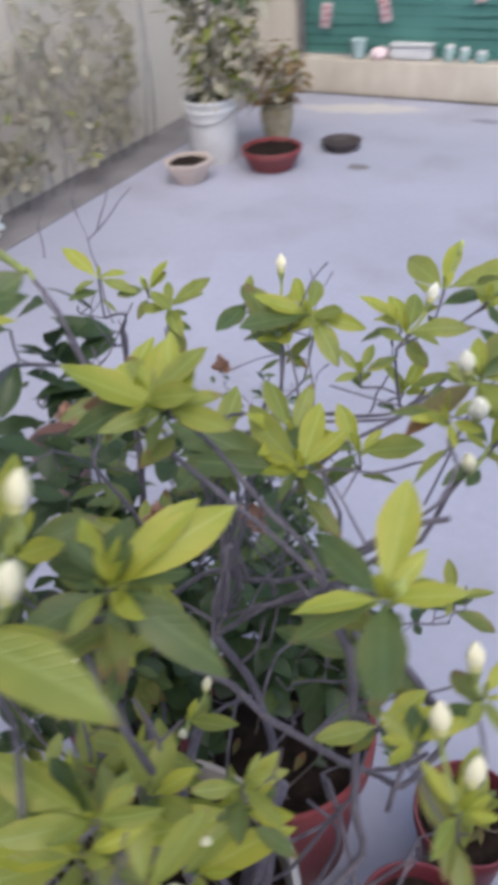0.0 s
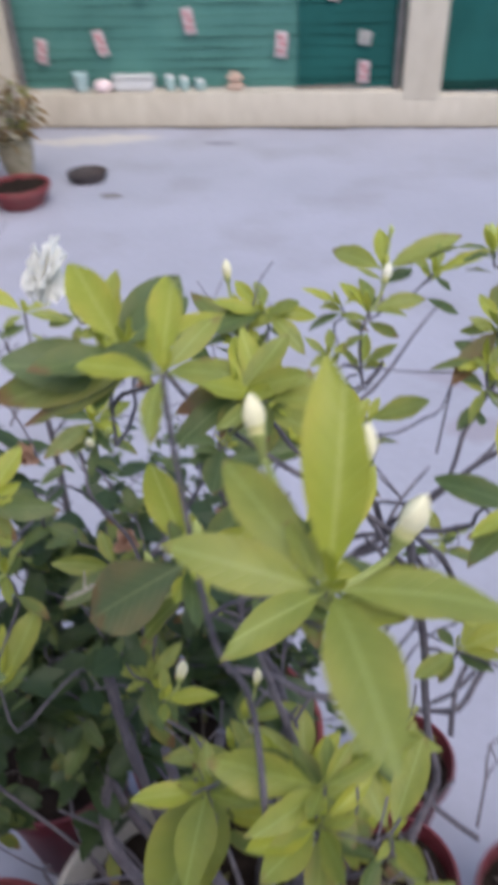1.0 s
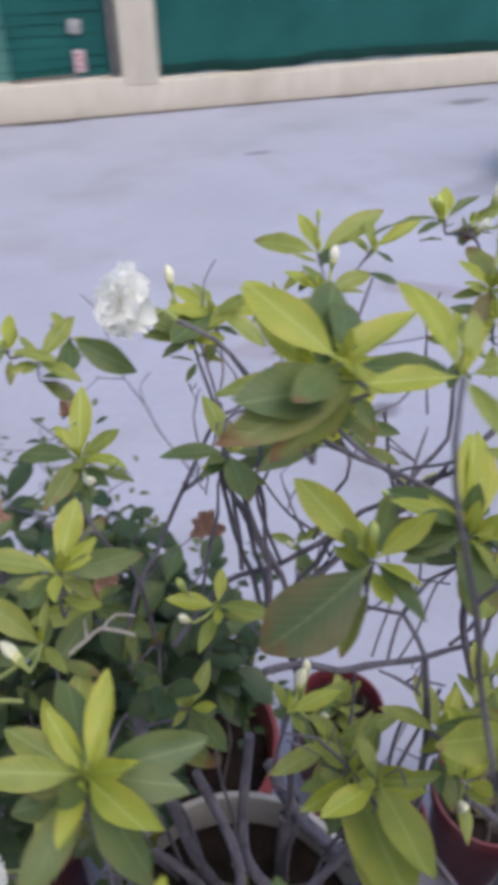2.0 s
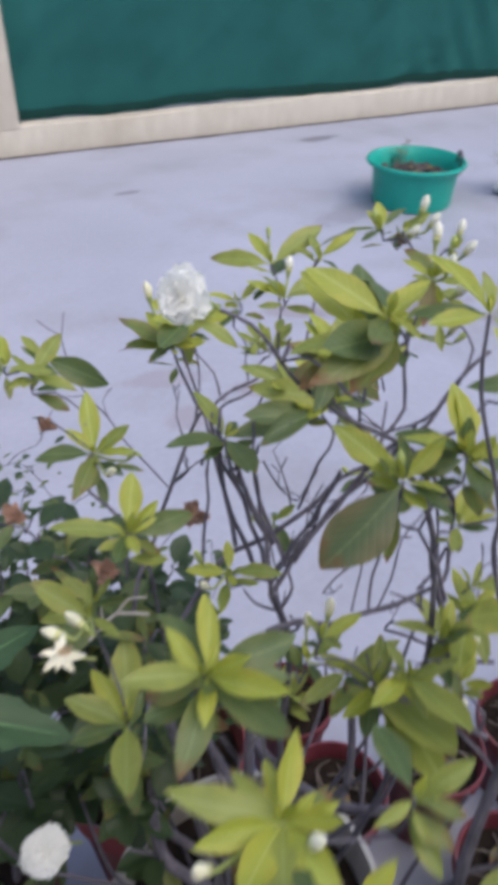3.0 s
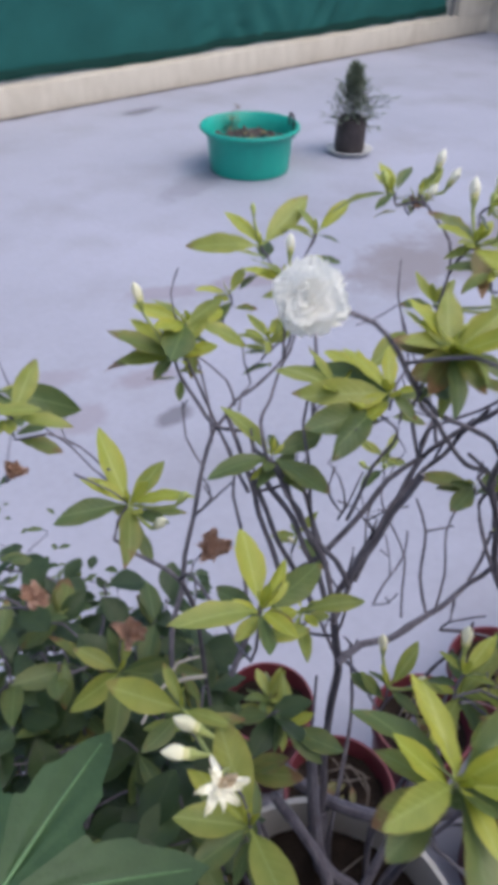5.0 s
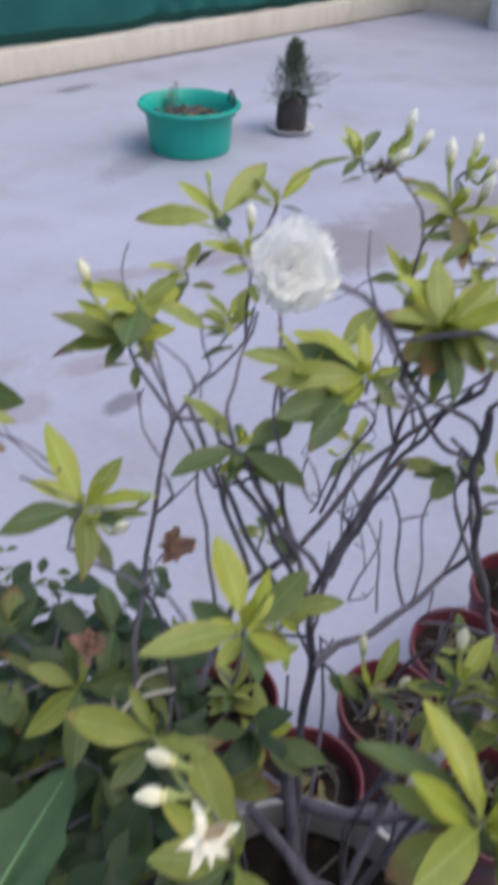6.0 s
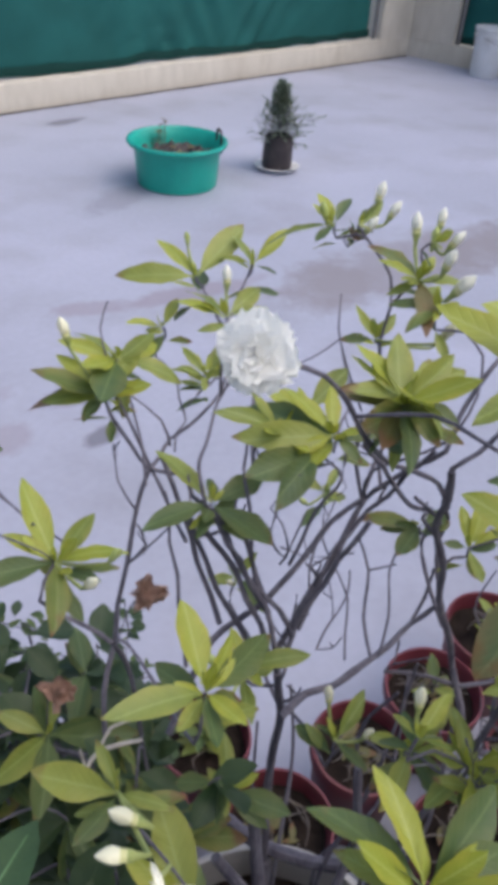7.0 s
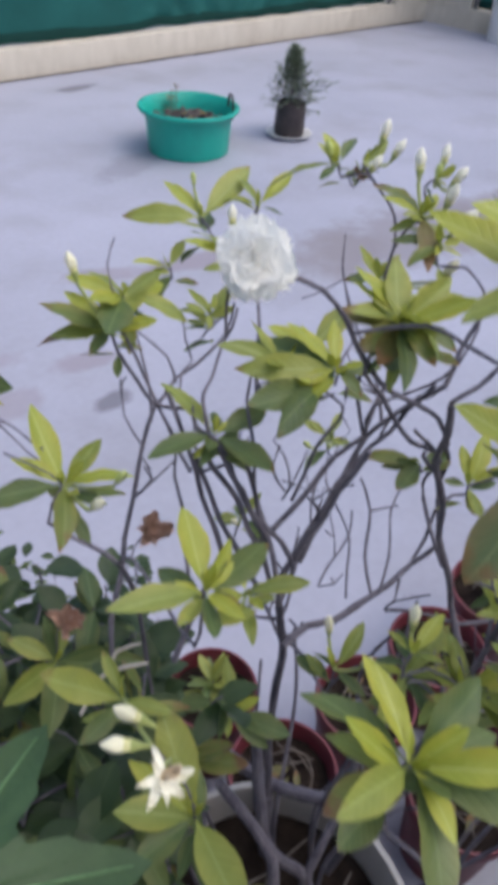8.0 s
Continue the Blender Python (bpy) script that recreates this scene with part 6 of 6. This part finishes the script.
lid = thing("pot_lid", "dark brown plastic saucer lying on the floor", "saucer", (-1.245, 3.97, 0.0))
part("lid_body", lathe([(0.0, 0.0), (0.085, 0.0), (0.105, 0.035), (0.108, 0.045), (0.1, 0.046), (0.08, 0.02), (0.0, 0.018)], 36), M_BLACK, lid)

och_at = (-1.60, 3.93, 0.0)
och = thing("plant_pot", "cream and green mottled urn pot by the wall", "plant pot", och_at)
och.scale = (0.82, 0.82, 0.82)
part("pot_body", lathe([(0.0, 0.0), (0.08, 0.0), (0.085, 0.012), (0.07, 0.03), (0.09, 0.09), (0.105, 0.16), (0.112, 0.22), (0.104, 0.245), (0.12, 0.262), (0.118, 0.28), (0.1, 0.28), (0.095, 0.25), (0.0, 0.1)], 36, 0.03, 4), M_MOSS, och)
part("soil", soil_disc(0.096, 0.255, 9, M_DARKSOIL), M_DARKSOIL, och)
cro_base = (och_at[0], och_at[1], 0.2)
cro = Plant(shrub("croton_plant", "bushy plant with drooping ochre-brown leaves", cro_base), cro_base)
cro.stem([(*cro_base, 0.008), (och_at[0], och_at[1], 0.28, 0.006), (och_at[0] + 0.01, och_at[1], 0.34, 0.003)], "trunk")
for k in range(48):
    a, q = rd.uniform(0, 6.28), math.sqrt(rd.random())
    tip = Vector((och_at[0] + 0.17 * q * math.cos(a), och_at[1] + 0.15 * q * math.sin(a), 0.26 + 0.26 * rd.random()))
    tw = cro.grow_to(tip, Vector((0, 0, 1)), 0.0012)
    for j in range(5):
        put_leaf(rd.choice(("ochre", "ochre", "ochre", "grey", "ochre", "mid")), tip - Vector((0, 0, 0.012 * j)), sphere_dir(rd.uniform(0, 360), rd.uniform(-45, 20)), rd.uniform(0.05, 0.1), tw)

# ---- dusty creeper on the left wall, with bare stems standing before it ----
crp_base = (-2.3, 3.0, 0.0)
crp = Plant(shrub("creeper", "dusty half-dry creeper spreading against the plastered wall", crp_base), crp_base)
for k in range(16):
    y = 2.3 + 0.1 * k
    bend = rd.uniform(-0.55, 0.2)
    crp.stem([(-2.33, y, 0.0, 0.004), (-2.31, y + bend * 0.4, 0.3, 0.003), (-2.33, y + bend, 0.6 + rd.uniform(-0.1, 0.25), 0.0012)], "stem")
for k in range(300):
    y, zz = rd.uniform(2.1, 3.6), rd.uniform(0.1, 0.85)
    if rd.random() < max(0.3, (zz - 0.4) * 1.6):
        continue
    tip = Vector((rd.uniform(-2.38, -2.2), y, zz))
    tw = crp.grow_to(tip, Vector((0, 0, 1)), 0.0012)
    if k < 50:
        for j in range(4):
            put_leaf(rd.choice(("grey", "grey", "grey", "mid")), tip - Vector((0, 0, 0.02 * j)), sphere_dir(rd.uniform(0, 360), rd.uniform(-50, 40)), rd.uniform(0.05, 0.1), tw)
    else:
        for j in range(6):
            put_leaf("grey", tip + Vector((0, rd.uniform(-0.05, 0.05), rd.uniform(-0.06, 0.06))), Vector((rd.uniform(-0.2, 0.6), rd.uniform(-1.1, 0.15), rd.uniform(0.1, 1.1))), rd.uniform(0.05, 0.095), tw, Vector((1, -0.3, 0.3)), rd.uniform(-0.5, 0.5))
